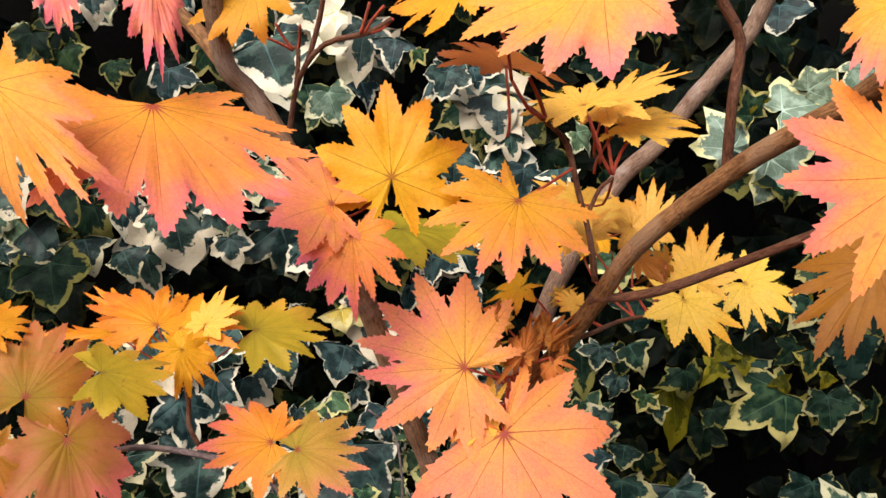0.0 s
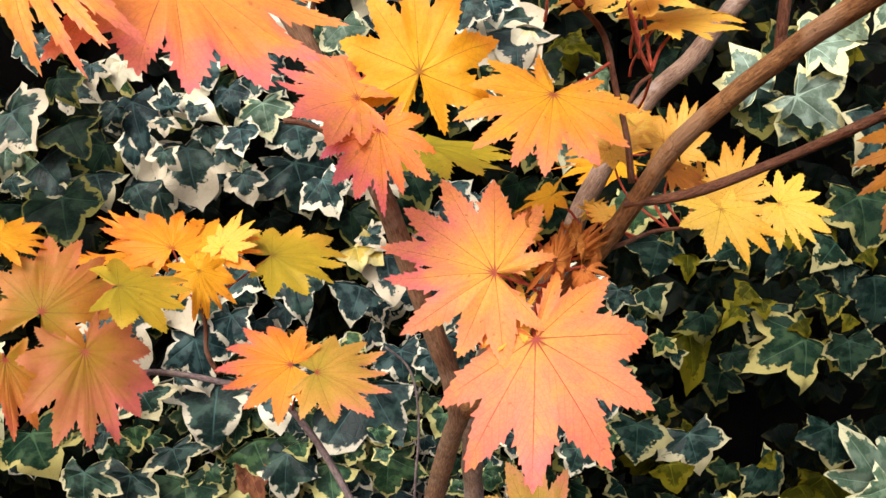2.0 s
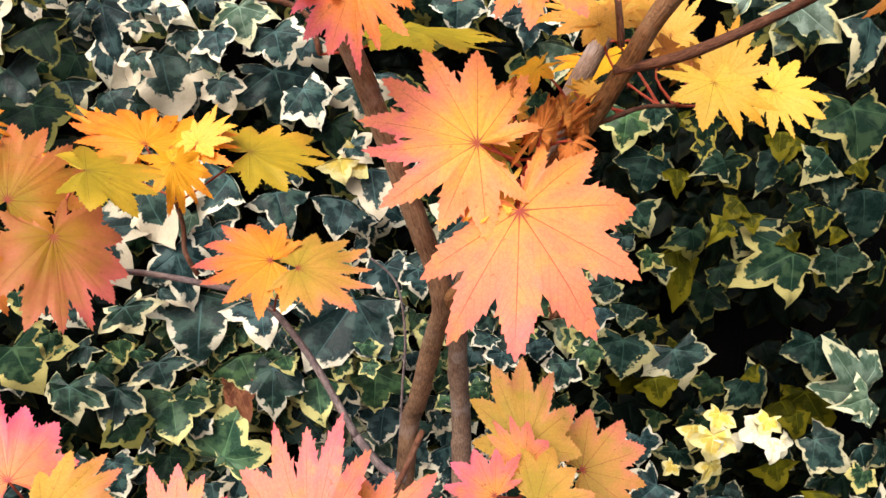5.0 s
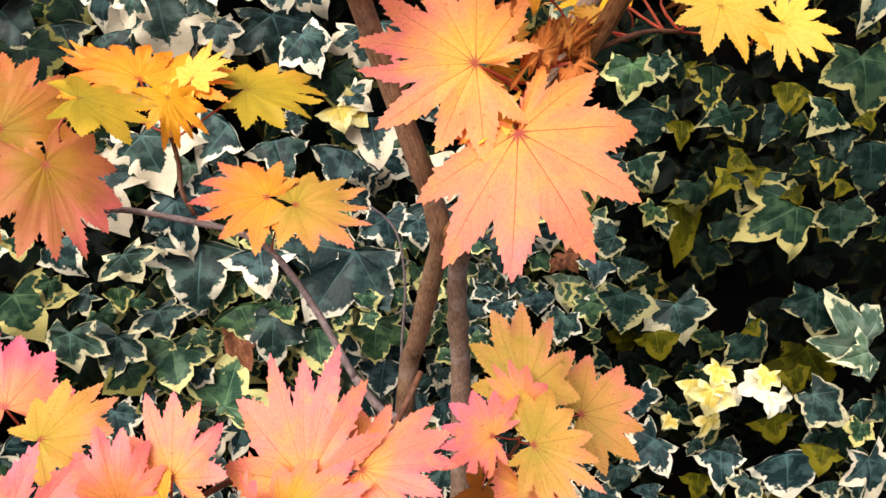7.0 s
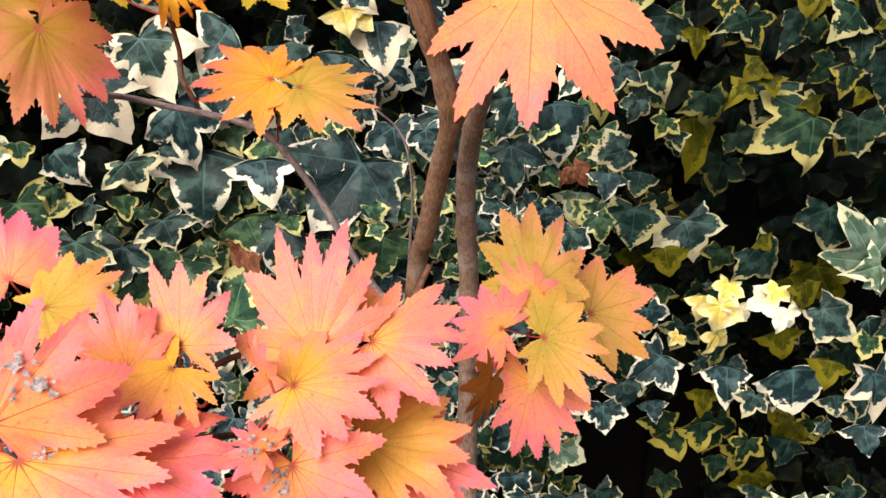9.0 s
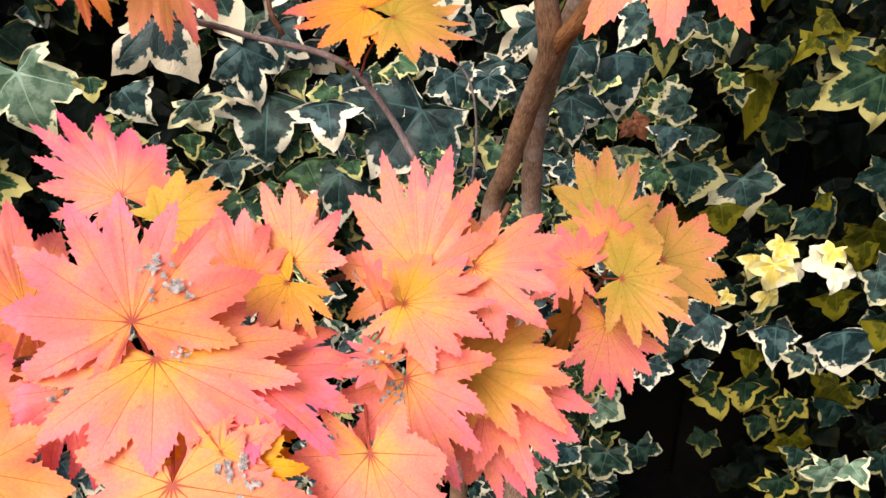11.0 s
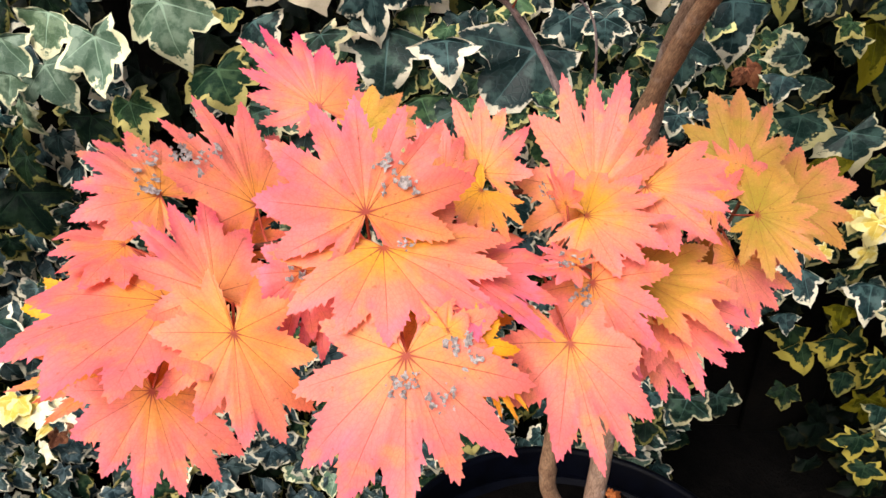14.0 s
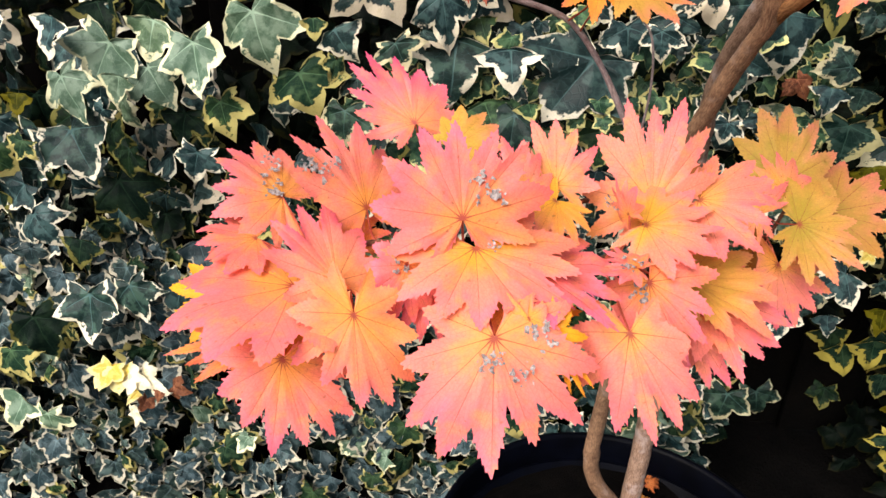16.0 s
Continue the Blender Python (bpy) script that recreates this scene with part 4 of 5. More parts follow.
# leaves further back in the clusters
leaf((0.0216, 0.4023, 1.0689), (0.0168, 0.0030, -0.0050), (0.0027, -0.0012, 0.0087), 'yellow')
leaf((0.0356, 0.4188, 1.0840), (0.0016, 0.0074, 0.0160), (0.0080, -0.0030, 0.0005), 'yellow')
leaf((0.0713, 0.4369, 1.0971), (0.0153, 0.0045, 0.0019), (0.0010, -0.0013, 0.0085), 'yellow')
leaf((-0.1394, 0.3411, 0.8663), (-0.0057, 0.0229, 0.0397), (0.0308, 0.0031, 0.0024), 'coral')
leaf((-0.3333, 0.2709, 0.7979), (-0.0178, -0.0247, -0.0278), (0.0346, -0.0054, -0.0191), 'gold')
leaf((-0.2642, 0.2913, 0.8307), (0.0291, 0.0121, 0.0093), (0.0103, -0.0190, -0.0203), 'goldpink')
leaf((-0.0410, 0.3234, 0.7851), (0.0238, -0.0198, -0.0250), (-0.0220, -0.0052, -0.0201), 'coral')
leaf((-0.2110, 0.2796, 0.8312), (0.0063, -0.0303, -0.0329), (0.0269, 0.0051, -0.0061), 'coral')
leaf((-0.2783, 0.2546, 0.7999), (-0.0229, -0.0232, -0.0235), (0.0256, -0.0037, -0.0260), 'goldpink')
leaf((-0.1573, 0.2711, 0.8136), (0.0365, -0.0168, -0.0281), (0.0238, 0.0199, 0.0157), 'gold')
leaf((-0.1830, 0.5378, 1.0633), (0.0125, 0.0179, 0.0268), (0.0233, -0.0102, -0.0039), 'yellow')
leaf((-0.2425, 0.5475, 1.0657), (-0.0380, 0.0057, 0.0112), (-0.0163, 0.0124, 0.0254), 'gold')
leaf((0.1487, 0.4662, 1.1159), (-0.0229, -0.0107, -0.0042), (-0.0035, -0.0066, -0.0149), 'bronze')
leaf((0.1282, 0.4785, 1.1408), (-0.0240, 0.0007, 0.0091), (-0.0008, 0.0124, 0.0230), 'yellow')


# two withered leaves that lie on the soil in the pot
for x, y, spin in ((0.052, 0.80, 0.4), (0.045, 0.765, 2.6)):
    dead = leaf((x, y, POT_H - 0.040), (0.022 * math.cos(spin), 0.022 * math.sin(spin), 0.006), (-0.02 * math.sin(spin), 0.02 * math.cos(spin), 0.004), "brown")
    dead.name, dead.parent = "fallen_leaf", None
    dead.matrix_parent_inverse = Matrix()
    tagged(dead, "withered brown maple leaf lying on the soil", "leaf", "fallen leaves")

# ---- ivy ----
hedge = tagged(new("ivy_hedge"), "dense hedge of cream and green variegated ivy", "hedge")


def ivy_mesh(seed, lobes, cut):
    """An ivy leaf in its own plane: stalk at (0, 0), tip at (0, 1), face towards +z."""
    rng = random.Random(seed)
    point = lambda a, r: Vector((r * math.sin(radians(a)), r * math.cos(radians(a))))  # noqa: E731
    angles = [a + rng.uniform(-5, 5) * (a != 0) for a in ([-126, -64, 0, 64, 126] if lobes == 5 else [-78, 0, 78])]
    lengths = ([0.52, 0.80, 1.0, 0.80, 0.52] if lobes == 5 else [0.70, 1.0, 0.70])
    lengths = [l * rng.uniform(0.88, 1.12) if l < 1 else l for l in lengths]
    sinus = [point(-178, 0.03)] + [point((a + b) / 2, cut * (0.5 * (l + m)) * rng.uniform(0.92, 1.08)) for a, b, l, m in zip(angles, angles[1:], lengths, lengths[1:])] + [point(178, 0.03)]
    rows, steps, plump = [], 6, rng.uniform(0.09, 0.19)
    for i, (a, l) in enumerate(zip(angles, lengths)):
        tip, mid = point(a, l), point(a, l * 0.45)
        for side, start in ((-1, sinus[i]), (1, sinus[i + 1])):
            way = tip - start
            out = Vector((-way.y, way.x)).normalized()
            if out.dot(start + way * 0.5 - mid) < 0:
                out = -out
            some = []
            for k in range(steps):
                q = k / steps
                if k == 0 and side > 0:
                    continue
                p = start + way * q + out * (l * math.sin(math.pi * q) * (0.125 - plump * q) + 0.035 * noise.noise(Vector((q * 4, i * 3 + side, seed * 0.7))) * (q > 0))
                some.append((p.x, p.y, side * (1 - q)))
            rows += some + [(tip.x, tip.y, 0.0)] if side < 0 else some[::-1]
    rings, droop, keel = (0.3, 0.62, 0.85, 1.0), rng.uniform(-0.08, 0.48), rng.uniform(-0.08, 0.22)
    verts, coords, faces = [(0, 0, 0)], [(0.5, 0)], []
    for f in rings:
        for x, y, s in rows:
            x1, y1 = x * f, y * f
            h = -droop * (x1 * x1 + y1 * y1) + keel * abs(x1) + 0.22 * f * noise.noise(Vector((x1 * 2.6, y1 * 2.6, seed * 1.7))) + 0.05 * (abs(s) - 0.5) * f
            verts.append((x1, y1, h))
            coords.append(((s + 1) / 2, f))
    k = len(rows)
    for j in range(k):
        j2 = (j + 1) % k
        if j2:
            faces.append((0, 1 + j2, 1 + j))
            for q in range(len(rings) - 1):
                a = 1 + q * k
                faces.append((a + j, a + j2, a + k + j2, a + k + j))
    return verts, faces, coords


IVY_SHAPES = [ivy_mesh(11 + i, 5 if i % 4 else 3, 0.56 + 0.07 * (i % 3)) for i in range(18)]
ivy_data, IVY_SIZE, facing = {}, 0.06, random.Random(8)


def ivy_pose(base, tip, width, facing):
    """The pose of a leaf from stalk and tip; facing: the way its face looks, roughly."""
    b, u = Vector(base), Vector(tip) - Vector(base)
    n = (facing - u.normalized() * facing.dot(u.normalized())).normalized()
    x = u.normalized().cross(n)
    m = Matrix((x * (u.length * width), u, n * u.length)).transposed().to_4x4()
    m.translation = b
    return m


def ivy_leaf(base, tip, kind, width=1.0, shape=None, turn=0.0, label=""):
    """One ivy leaf as a part of the hedge."""
    if shape is None:
        shape = random.randrange(len(IVY_SHAPES)) if kind != "lime" else random.choice((0, 4, 8, 12, 16))
    if (shape, kind) not in ivy_data:
        verts, faces, coords = IVY_SHAPES[shape]
        mesh = bpy.data.meshes.new("ivy_leaf")
        mesh.from_pydata([[c * IVY_SIZE for c in v] for v in verts], [], faces)
        layer = mesh.uv_layers.new(name="UVMap")
        layer.data.foreach_set("uv", [c for loop in mesh.loops for c in coords[loop.vertex_index]])
        mesh.materials.append(IVY[kind])
        ivy_data[shape, kind] = mesh
    ob = part("ivy_leaf", ivy_data[shape, kind], None, hedge, label)
    ob.matrix_basis = ivy_pose(base, tip, width, Vector((turn + facing.gauss(0, 0.20), -1, 0.35 + facing.gauss(0, 0.22)))) @ Matrix.Diagonal((1 / IVY_SIZE,) * 3 + (1,))
    return ob


def ivy_fill():
    """The mass of the hedge behind the leaves that stand out, as one part for each colour."""
    rng = random.Random(5)
    mass, shown = {}, 0
    # young sprays of small bright-edged leaves in front of the rest
    for _ in range(45):
        x, z = rng.uniform(-0.32, 0.24), rng.uniform(0.72, 0.92)
        for _ in range(4):
            px, pz, s = x + rng.gauss(0, 0.022), z + rng.gauss(0, 0.022), rng.uniform(0.018, 0.032)
            py, roll = hedge_front(px, pz) + rng.uniform(0.0, 0.05), rng.gauss(0, 0.7)
            tip = Vector((px + s * math.sin(roll), py - s * rng.uniform(0, 0.6), pz - s * math.cos(roll)))
            m = ivy_pose((px, py, pz), tip, rng.uniform(0.9, 1.3), Vector((rng.gauss(0, 0.5), -1, rng.uniform(0.0, 1.0))))
            mass.setdefault("fresh" if rng.random() < 0.6 else "cream", []).append((m, rng.randrange(len(IVY_SHAPES))))
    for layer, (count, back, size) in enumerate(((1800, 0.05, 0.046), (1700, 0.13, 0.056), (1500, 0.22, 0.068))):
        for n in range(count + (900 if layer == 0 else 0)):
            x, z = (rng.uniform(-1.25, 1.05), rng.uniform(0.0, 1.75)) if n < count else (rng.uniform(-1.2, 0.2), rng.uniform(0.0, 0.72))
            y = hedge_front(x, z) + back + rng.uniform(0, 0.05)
            if x > 0.2 and z < 0.48 and rng.random() < (0.98 if z < 0.42 and x < 0.5 else 0.5):
                continue
            if layer < 2 and rng.random() < (0.25 if x > 0.24 and z < 0.68 else 0.80 if x > 0.3 else 0.55 if x > 0.2 else 0.6 if z > 0.95 or (x < -0.45 and z > 0.8) else 0.8 if -0.45 < x < -0.2 and z > 0.74 else 0.35 if z > 0.62 else 0.0):
                continue
            s = size * rng.uniform(0.55, 1.25) * (0.90 if z < 0.62 and x < 0 else 1.0)
            roll = rng.gauss(0, 0.55)
            tip = Vector((x + s * math.sin(roll), y - s * rng.uniform(-0.15, 0.55), z - s * math.cos(roll)))
            if -0.5 < x < -0.2 and 0.66 < z < 0.9:
                kind = rng.choices(("cream", "dark", "deep", "butter", "fresh"), (2, 3, 2, 2, 0.8))[0]
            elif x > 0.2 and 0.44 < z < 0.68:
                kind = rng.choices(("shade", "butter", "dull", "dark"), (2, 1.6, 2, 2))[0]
            elif x < 0.02:
                kind = rng.choices(("cream", "wide", "dark", "butter", "green"), (5, 1.2, 3, 1.8, 0.9))[0]
            elif x < 0.2:
                kind = rng.choices(("cream", "butter", "dark", "green"), (3.6, 3, 2.5, 1.3))[0]
            else:
                # the right side's shade is in the colour of these darker kinds
                kind = rng.choices(("dull", "olive", "dark", "deep", "lime"), (1.1, 1.1, 2, 3, 0.4))[0]
            # low on the left, cream and dark leaves become a dimmer, greyer kind
            if layer == 0 and z < 0.6 and x < -0.1 and kind in ("dark", "cream", "wide"):
                kind = "muted"
            # back layers take darkened kinds, so the gaps' shade is in their colour
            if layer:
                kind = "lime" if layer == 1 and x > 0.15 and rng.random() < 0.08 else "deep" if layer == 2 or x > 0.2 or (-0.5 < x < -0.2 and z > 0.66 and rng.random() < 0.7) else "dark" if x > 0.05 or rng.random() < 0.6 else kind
            m = ivy_pose((x, y, z), tip, rng.uniform(0.85, 1.2), Vector((rng.gauss(0, 0.5), -1, rng.uniform(-0.2, 1.0))))
            if layer == 0 and -0.5 < x < 0.5 and 0.5 < z < 1.3 and shown < 70 and kind != "dark":
                # those that the camera passes nearest are parts of their own
                shown += 1
                ivy_leaf((x, y, z), tip, kind, rng.uniform(0.85, 1.2))
                continue
            mass.setdefault(kind, []).append((m, rng.randrange(len(IVY_SHAPES))))
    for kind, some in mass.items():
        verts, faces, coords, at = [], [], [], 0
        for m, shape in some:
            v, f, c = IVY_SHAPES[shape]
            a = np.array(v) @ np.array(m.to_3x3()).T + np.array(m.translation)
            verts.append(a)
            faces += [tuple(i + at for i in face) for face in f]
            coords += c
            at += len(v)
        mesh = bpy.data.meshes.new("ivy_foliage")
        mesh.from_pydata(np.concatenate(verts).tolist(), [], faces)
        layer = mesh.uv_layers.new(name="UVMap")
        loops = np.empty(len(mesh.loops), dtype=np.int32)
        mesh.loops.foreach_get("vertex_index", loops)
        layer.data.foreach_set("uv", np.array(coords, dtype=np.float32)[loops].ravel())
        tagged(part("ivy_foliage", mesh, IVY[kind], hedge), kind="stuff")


ivy_fill()

ivy_leaf((-0.712, 0.630, 0.440), (-0.718, 0.604, 0.415), 'pale', 1.1)
ivy_leaf((-0.719, 0.624, 0.429), (-0.728, 0.606, 0.422), 'pale', 1.2)
ivy_leaf((-0.701, 0.630, 0.437), (-0.693, 0.607, 0.413), 'pale', 1.1)
ivy_leaf((-0.685, 0.631, 0.434), (-0.680, 0.610, 0.417), 'white', 1.1)
ivy_leaf((-0.688, 0.627, 0.427), (-0.654, 0.618, 0.425), 'white', 1.0)
ivy_leaf((-0.670, 0.634, 0.435), (-0.646, 0.618, 0.422), 'white', 0.9)
ivy_leaf((-0.653, 0.628, 0.418), (-0.626, 0.617, 0.415), 'white', 0.8)
ivy_leaf((-0.641, 0.630, 0.419), (-0.639, 0.612, 0.409), 'brown', 1.0)
ivy_leaf((-0.625, 0.633, 0.419), (-0.600, 0.622, 0.417), 'brown', 1.0)
ivy_leaf((-0.659, 0.620, 0.402), (-0.661, 0.601, 0.392), 'brown', 0.9)
ivy_leaf((-0.671, 0.622, 0.410), (-0.681, 0.603, 0.402), 'pale', 0.8)
ivy_leaf((-0.676, 0.610, 0.386), (-0.648, 0.598, 0.381), 'white', 0.8)
ivy_leaf((0.433, 0.908, 1.279), (0.498, 0.894, 1.303), 'silver', 1.15)
ivy_leaf((0.368, 0.905, 1.230), (0.345, 0.893, 1.284), 'silver', 1.0)
ivy_leaf((0.417, 0.905, 1.219), (0.478, 0.887, 1.171), 'silver', 0.9)
ivy_leaf((0.466, 0.909, 1.305), (0.501, 0.896, 1.331), 'silver', 1.0)
ivy_leaf((0.394, 0.908, 1.273), (0.375, 0.895, 1.310), 'butter', 1.0)
ivy_leaf((0.545, 0.911, 1.336), (0.508, 0.895, 1.313), 'green', 1.0)
ivy_leaf((-0.131, 0.894, 1.399), (-0.191, 0.878, 1.374), 'white', 0.9)
ivy_leaf((-0.213, 0.892, 1.364), (-0.189, 0.873, 1.273), 'cream', 0.9)
ivy_leaf((-0.111, 0.892, 1.364), (-0.119, 0.875, 1.312), 'white', 1.0)
ivy_leaf((-0.089, 0.893, 1.371), (-0.058, 0.875, 1.327), 'wide', 1.1)
ivy_leaf((-0.011, 0.890, 1.317), (0.033, 0.873, 1.287), 'cream', 1.0)
ivy_leaf((0.068, 0.889, 1.296), (0.069, 0.871, 1.237), 'wide', 1.4)
ivy_leaf((0.085, 0.889, 1.298), (0.060, 0.873, 1.279), 'white', 1.2)
ivy_leaf((0.083, 0.886, 1.248), (0.089, 0.870, 1.213), 'wide', 1.1)
ivy_leaf((-0.172, 0.890, 1.309), (-0.158, 0.872, 1.268), 'fresh', 1.2)
ivy_leaf((-0.154, 0.888, 1.281), (-0.169, 0.872, 1.254), 'fresh', 1.1)
ivy_leaf((-0.102, 0.890, 1.312), (-0.089, 0.873, 1.279), 'cream', 1.1)
ivy_leaf((0.142, 0.884, 1.203), (0.150, 0.867, 1.171), 'cream', 1.2)
ivy_leaf((0.127, 0.934, 0.925), (0.143, 0.915, 0.847), 'cream', 1.0)
ivy_leaf((-0.384, 0.770, 0.963), (-0.342, 0.747, 0.911), 'wide', 1.3)
ivy_leaf((-0.267, 0.823, 0.956), (-0.282, 0.806, 0.901), 'cream', .9)
ivy_leaf((-0.303, 0.801, 0.933), (-0.283, 0.787, 0.868), 'cream', .8)
ivy_leaf((0.025, 0.887, 0.961), (-0.025, 0.874, 0.919), 'wide', 1.0)
ivy_leaf((-0.016, 0.886, 0.918), (-0.014, 0.873, 0.879), 'cream', 1.2)
ivy_leaf((0.185, 0.940, 0.966), (0.188, 0.917, 0.901), 'dark', .6)
ivy_leaf((0.077, 0.901, 0.936), (0.057, 0.877, 0.887), 'cream', .9)
ivy_leaf((0.073, 0.914, 0.874), (0.076, 0.894, 0.817), 'cream', 1.0)
ivy_leaf((0.530, 0.961, 0.305), (0.523, 0.946, 0.248), 'green', 1.2)
ivy_leaf((0.551, 0.945, 0.324), (0.575, 0.920, 0.293), 'green', 1.2)
ivy_leaf((0.109, 0.900, 0.361), (0.094, 0.891, 0.327), 'cream', 1.2)
ivy_leaf((0.197, 0.904, 0.841), (0.192, 0.891, 0.805), 'cream', 1.1)
ivy_leaf((0.244, 0.929, 0.838), (0.235, 0.916, 0.808), 'dull', 1.1)
ivy_leaf((0.224, 0.937, 0.865), (0.179, 0.921, 0.856), 'shade', .9)
ivy_leaf((-0.101, 0.861, 1.122), (-0.090, 0.853, 1.074), 'wide', 1.1)
ivy_leaf((-0.089, 0.857, 1.023), (-0.077, 0.834, 0.967), 'wide', .9)
ivy_leaf((-0.120, 0.862, 0.985), (-0.134, 0.846, 0.938), 'cream', 1.1)
ivy_leaf((0.511, 0.903, 1.200), (0.506, 0.876, 1.132), 'shade', .9)
ivy_leaf((0.015, 0.883, 1.224), (0.011, 0.873, 1.177), 'cream', 1.0)
ivy_leaf((0.101, 0.879, 1.204), (0.097, 0.865, 1.163), 'cream', 1.1)
ivy_leaf((0.150, 0.922, 1.168), (0.134, 0.905, 1.126), 'green', 1.0)
ivy_leaf((0.386, 0.942, 1.219), (0.388, 0.923, 1.168), 'dark', 1.2)
ivy_leaf((0.433, 0.912, 1.201), (0.445, 0.901, 1.153), 'dark', 1.1)
ivy_leaf((0.394, 0.910, 1.306), (0.383, 0.900, 1.268), 'lime', 1.0)
ivy_leaf((0.051, 0.911, 1.309), (0.099, 0.883, 1.243), 'wide', .9)
ivy_leaf((-0.093, 0.851, 1.369), (-0.103, 0.832, 1.304), 'wide', .9)
ivy_leaf((-0.206, 0.816, 1.347), (-0.179, 0.801, 1.282), 'cream', 1.1)
ivy_leaf((0.007, 0.853, 1.319), (-0.003, 0.846, 1.281), 'cream', 1.1)
ivy_leaf((0.035, 0.856, 1.323), (0.044, 0.847, 1.295), 'cream', 1.4)
ivy_leaf((0.080, 0.905, 1.226), (0.102, 0.885, 1.180), 'cream', 1.0)
ivy_leaf((-0.153, 0.809, 1.383), (-0.141, 0.797, 1.349), 'wide', 1.3)
ivy_leaf((-0.303, 0.790, 1.307), (-0.307, 0.779, 1.268), 'cream', 1.3)
ivy_leaf((-0.135, 0.836, 1.290), (-0.120, 0.828, 1.254), 'green', 1.2)
ivy_leaf((-0.354, 0.771, 1.312), (-0.358, 0.761, 1.286), 'butter', 1.2)
ivy_leaf((-0.404, 0.758, 1.321), (-0.389, 0.751, 1.296), 'butter', 1.2)
ivy_leaf((0.424, 0.902, 1.410), (0.414, 0.886, 1.367), 'cream', 1.2)
ivy_leaf((-0.366, 0.745, 1.376), (-0.358, 0.733, 1.344), 'wide', 1.0)
ivy_leaf((-0.431, 0.749, 1.337), (-0.445, 0.736, 1.305), 'dark', 1.2)
ivy_leaf((-0.056, 0.840, 1.353), (-0.062, 0.833, 1.312), 'cream', 1.1)
ivy_leaf((-0.329, 0.789, 1.006), (-0.301, 0.770, 0.945), 'wide', 1.1)
ivy_leaf((-0.195, 0.830, 0.998), (-0.177, 0.811, 0.945), 'cream', .95)
ivy_leaf((-0.241, 0.812, 1.017), (-0.279, 0.794, 0.974), 'cream', .95)
ivy_leaf((-0.120, 0.826, 1.036), (-0.113, 0.820, 1.008), 'pale', 1.3)
ivy_leaf((-0.096, 0.835, 1.039), (-0.128, 0.828, 1.020), 'pale', 1.0)
ivy_leaf((-0.033, 0.851, 0.903), (-0.032, 0.841, 0.867), 'cream', 1.1)
ivy_leaf((0.072, 0.872, 0.791), (0.065, 0.865, 0.764), 'cream', 1.2)
ivy_leaf((0.119, 0.908, 0.795), (0.123, 0.899, 0.767), 'cream', 1.2)
ivy_leaf((0.159, 0.915, 0.762), (0.147, 0.901, 0.727), 'cream', 1.1)
ivy_leaf((-0.523, 0.742, 0.908), (-0.504, 0.721, 0.838), 'green', 1.05)
ivy_leaf((-0.585, 0.709, 0.872), (-0.570, 0.690, 0.808), 'green', .9)
ivy_leaf((-0.688, 0.699, 0.866), (-0.713, 0.682, 0.808), 'green', 1.1)
ivy_leaf((-0.633, 0.709, 0.894), (-0.646, 0.698, 0.844), 'green', 1.0)
ivy_leaf((-0.646, 0.704, 0.838), (-0.612, 0.682, 0.799), 'green', 1.0)
ivy_leaf((-0.665, 0.673, 0.832), (-0.669, 0.658, 0.798), 'green', 1.0)
ivy_leaf((-0.737, 0.666, 0.828), (-0.711, 0.642, 0.779), 'green', .9)
ivy_leaf((-0.777, 0.637, 0.810), (-0.777, 0.626, 0.786), 'lime', 1.2)
ivy_leaf((-0.738, 0.669, 0.895), (-0.746, 0.656, 0.847), 'cream', 1.1)
ivy_leaf((-0.747, 0.678, 0.758), (-0.709, 0.658, 0.700), 'cream', 1.1)
ivy_leaf((-0.775, 0.677, 0.744), (-0.796, 0.659, 0.697), 'cream', 1.0)
ivy_leaf((-0.791, 0.646, 0.748), (-0.804, 0.636, 0.724), 'butter', 1.2)
ivy_leaf((-0.700, 0.691, 0.691), (-0.664, 0.677, 0.635), 'dark', 1.0)
ivy_leaf((-0.588, 0.698, 0.738), (-0.598, 0.687, 0.696), 'cream', 1.1)
ivy_leaf((-0.663, 0.670, 0.743), (-0.676, 0.663, 0.703), 'dark', 1.0)
ivy_leaf((-0.774, 0.691, 0.513), (-0.766, 0.668, 0.442), 'cream', .95)
ivy_leaf((-0.715, 0.699, 0.531), (-0.690, 0.678, 0.479), 'cream', .9)
ivy_leaf((-0.648, 0.720, 0.534), (-0.666, 0.707, 0.473), 'cream', .9)
ivy_leaf((-0.745, 0.658, 0.615), (-0.751, 0.640, 0.577), 'dark', 1.2)
ivy_leaf((-0.856, 0.670, 0.475), (-0.826, 0.650, 0.416), 'dark', 1.0)
ivy_leaf((-0.895, 0.657, 0.420), (-0.867, 0.634, 0.381), 'butter', 1.1)
ivy_leaf((-0.888, 0.650, 0.345), (-0.913, 0.637, 0.277), 'green', .9)
ivy_leaf((-0.566, 0.726, 0.798), (-0.553, 0.707, 0.754), 'butter', 1.0)
ivy_leaf((-0.615, 0.727, 0.779), (-0.627, 0.713, 0.737), 'dark', 1.1)
ivy_leaf((-0.821, 0.672, 0.637), (-0.788, 0.652, 0.600), 'cream', 1.1)
ivy_leaf((0.143, 0.888, 0.845), (0.132, 0.882, 0.829), 'brown', .7)
ivy_leaf((0.156, 0.919, 0.846), (0.178, 0.913, 0.821), 'brown', .8)
ivy_leaf((-0.249, 0.819, 0.771), (-0.229, 0.800, 0.729), 'brown', .6)
ivy_leaf((-0.440, 0.745, 1.253), (-0.438, 0.734, 1.224), 'cream', 1.3)
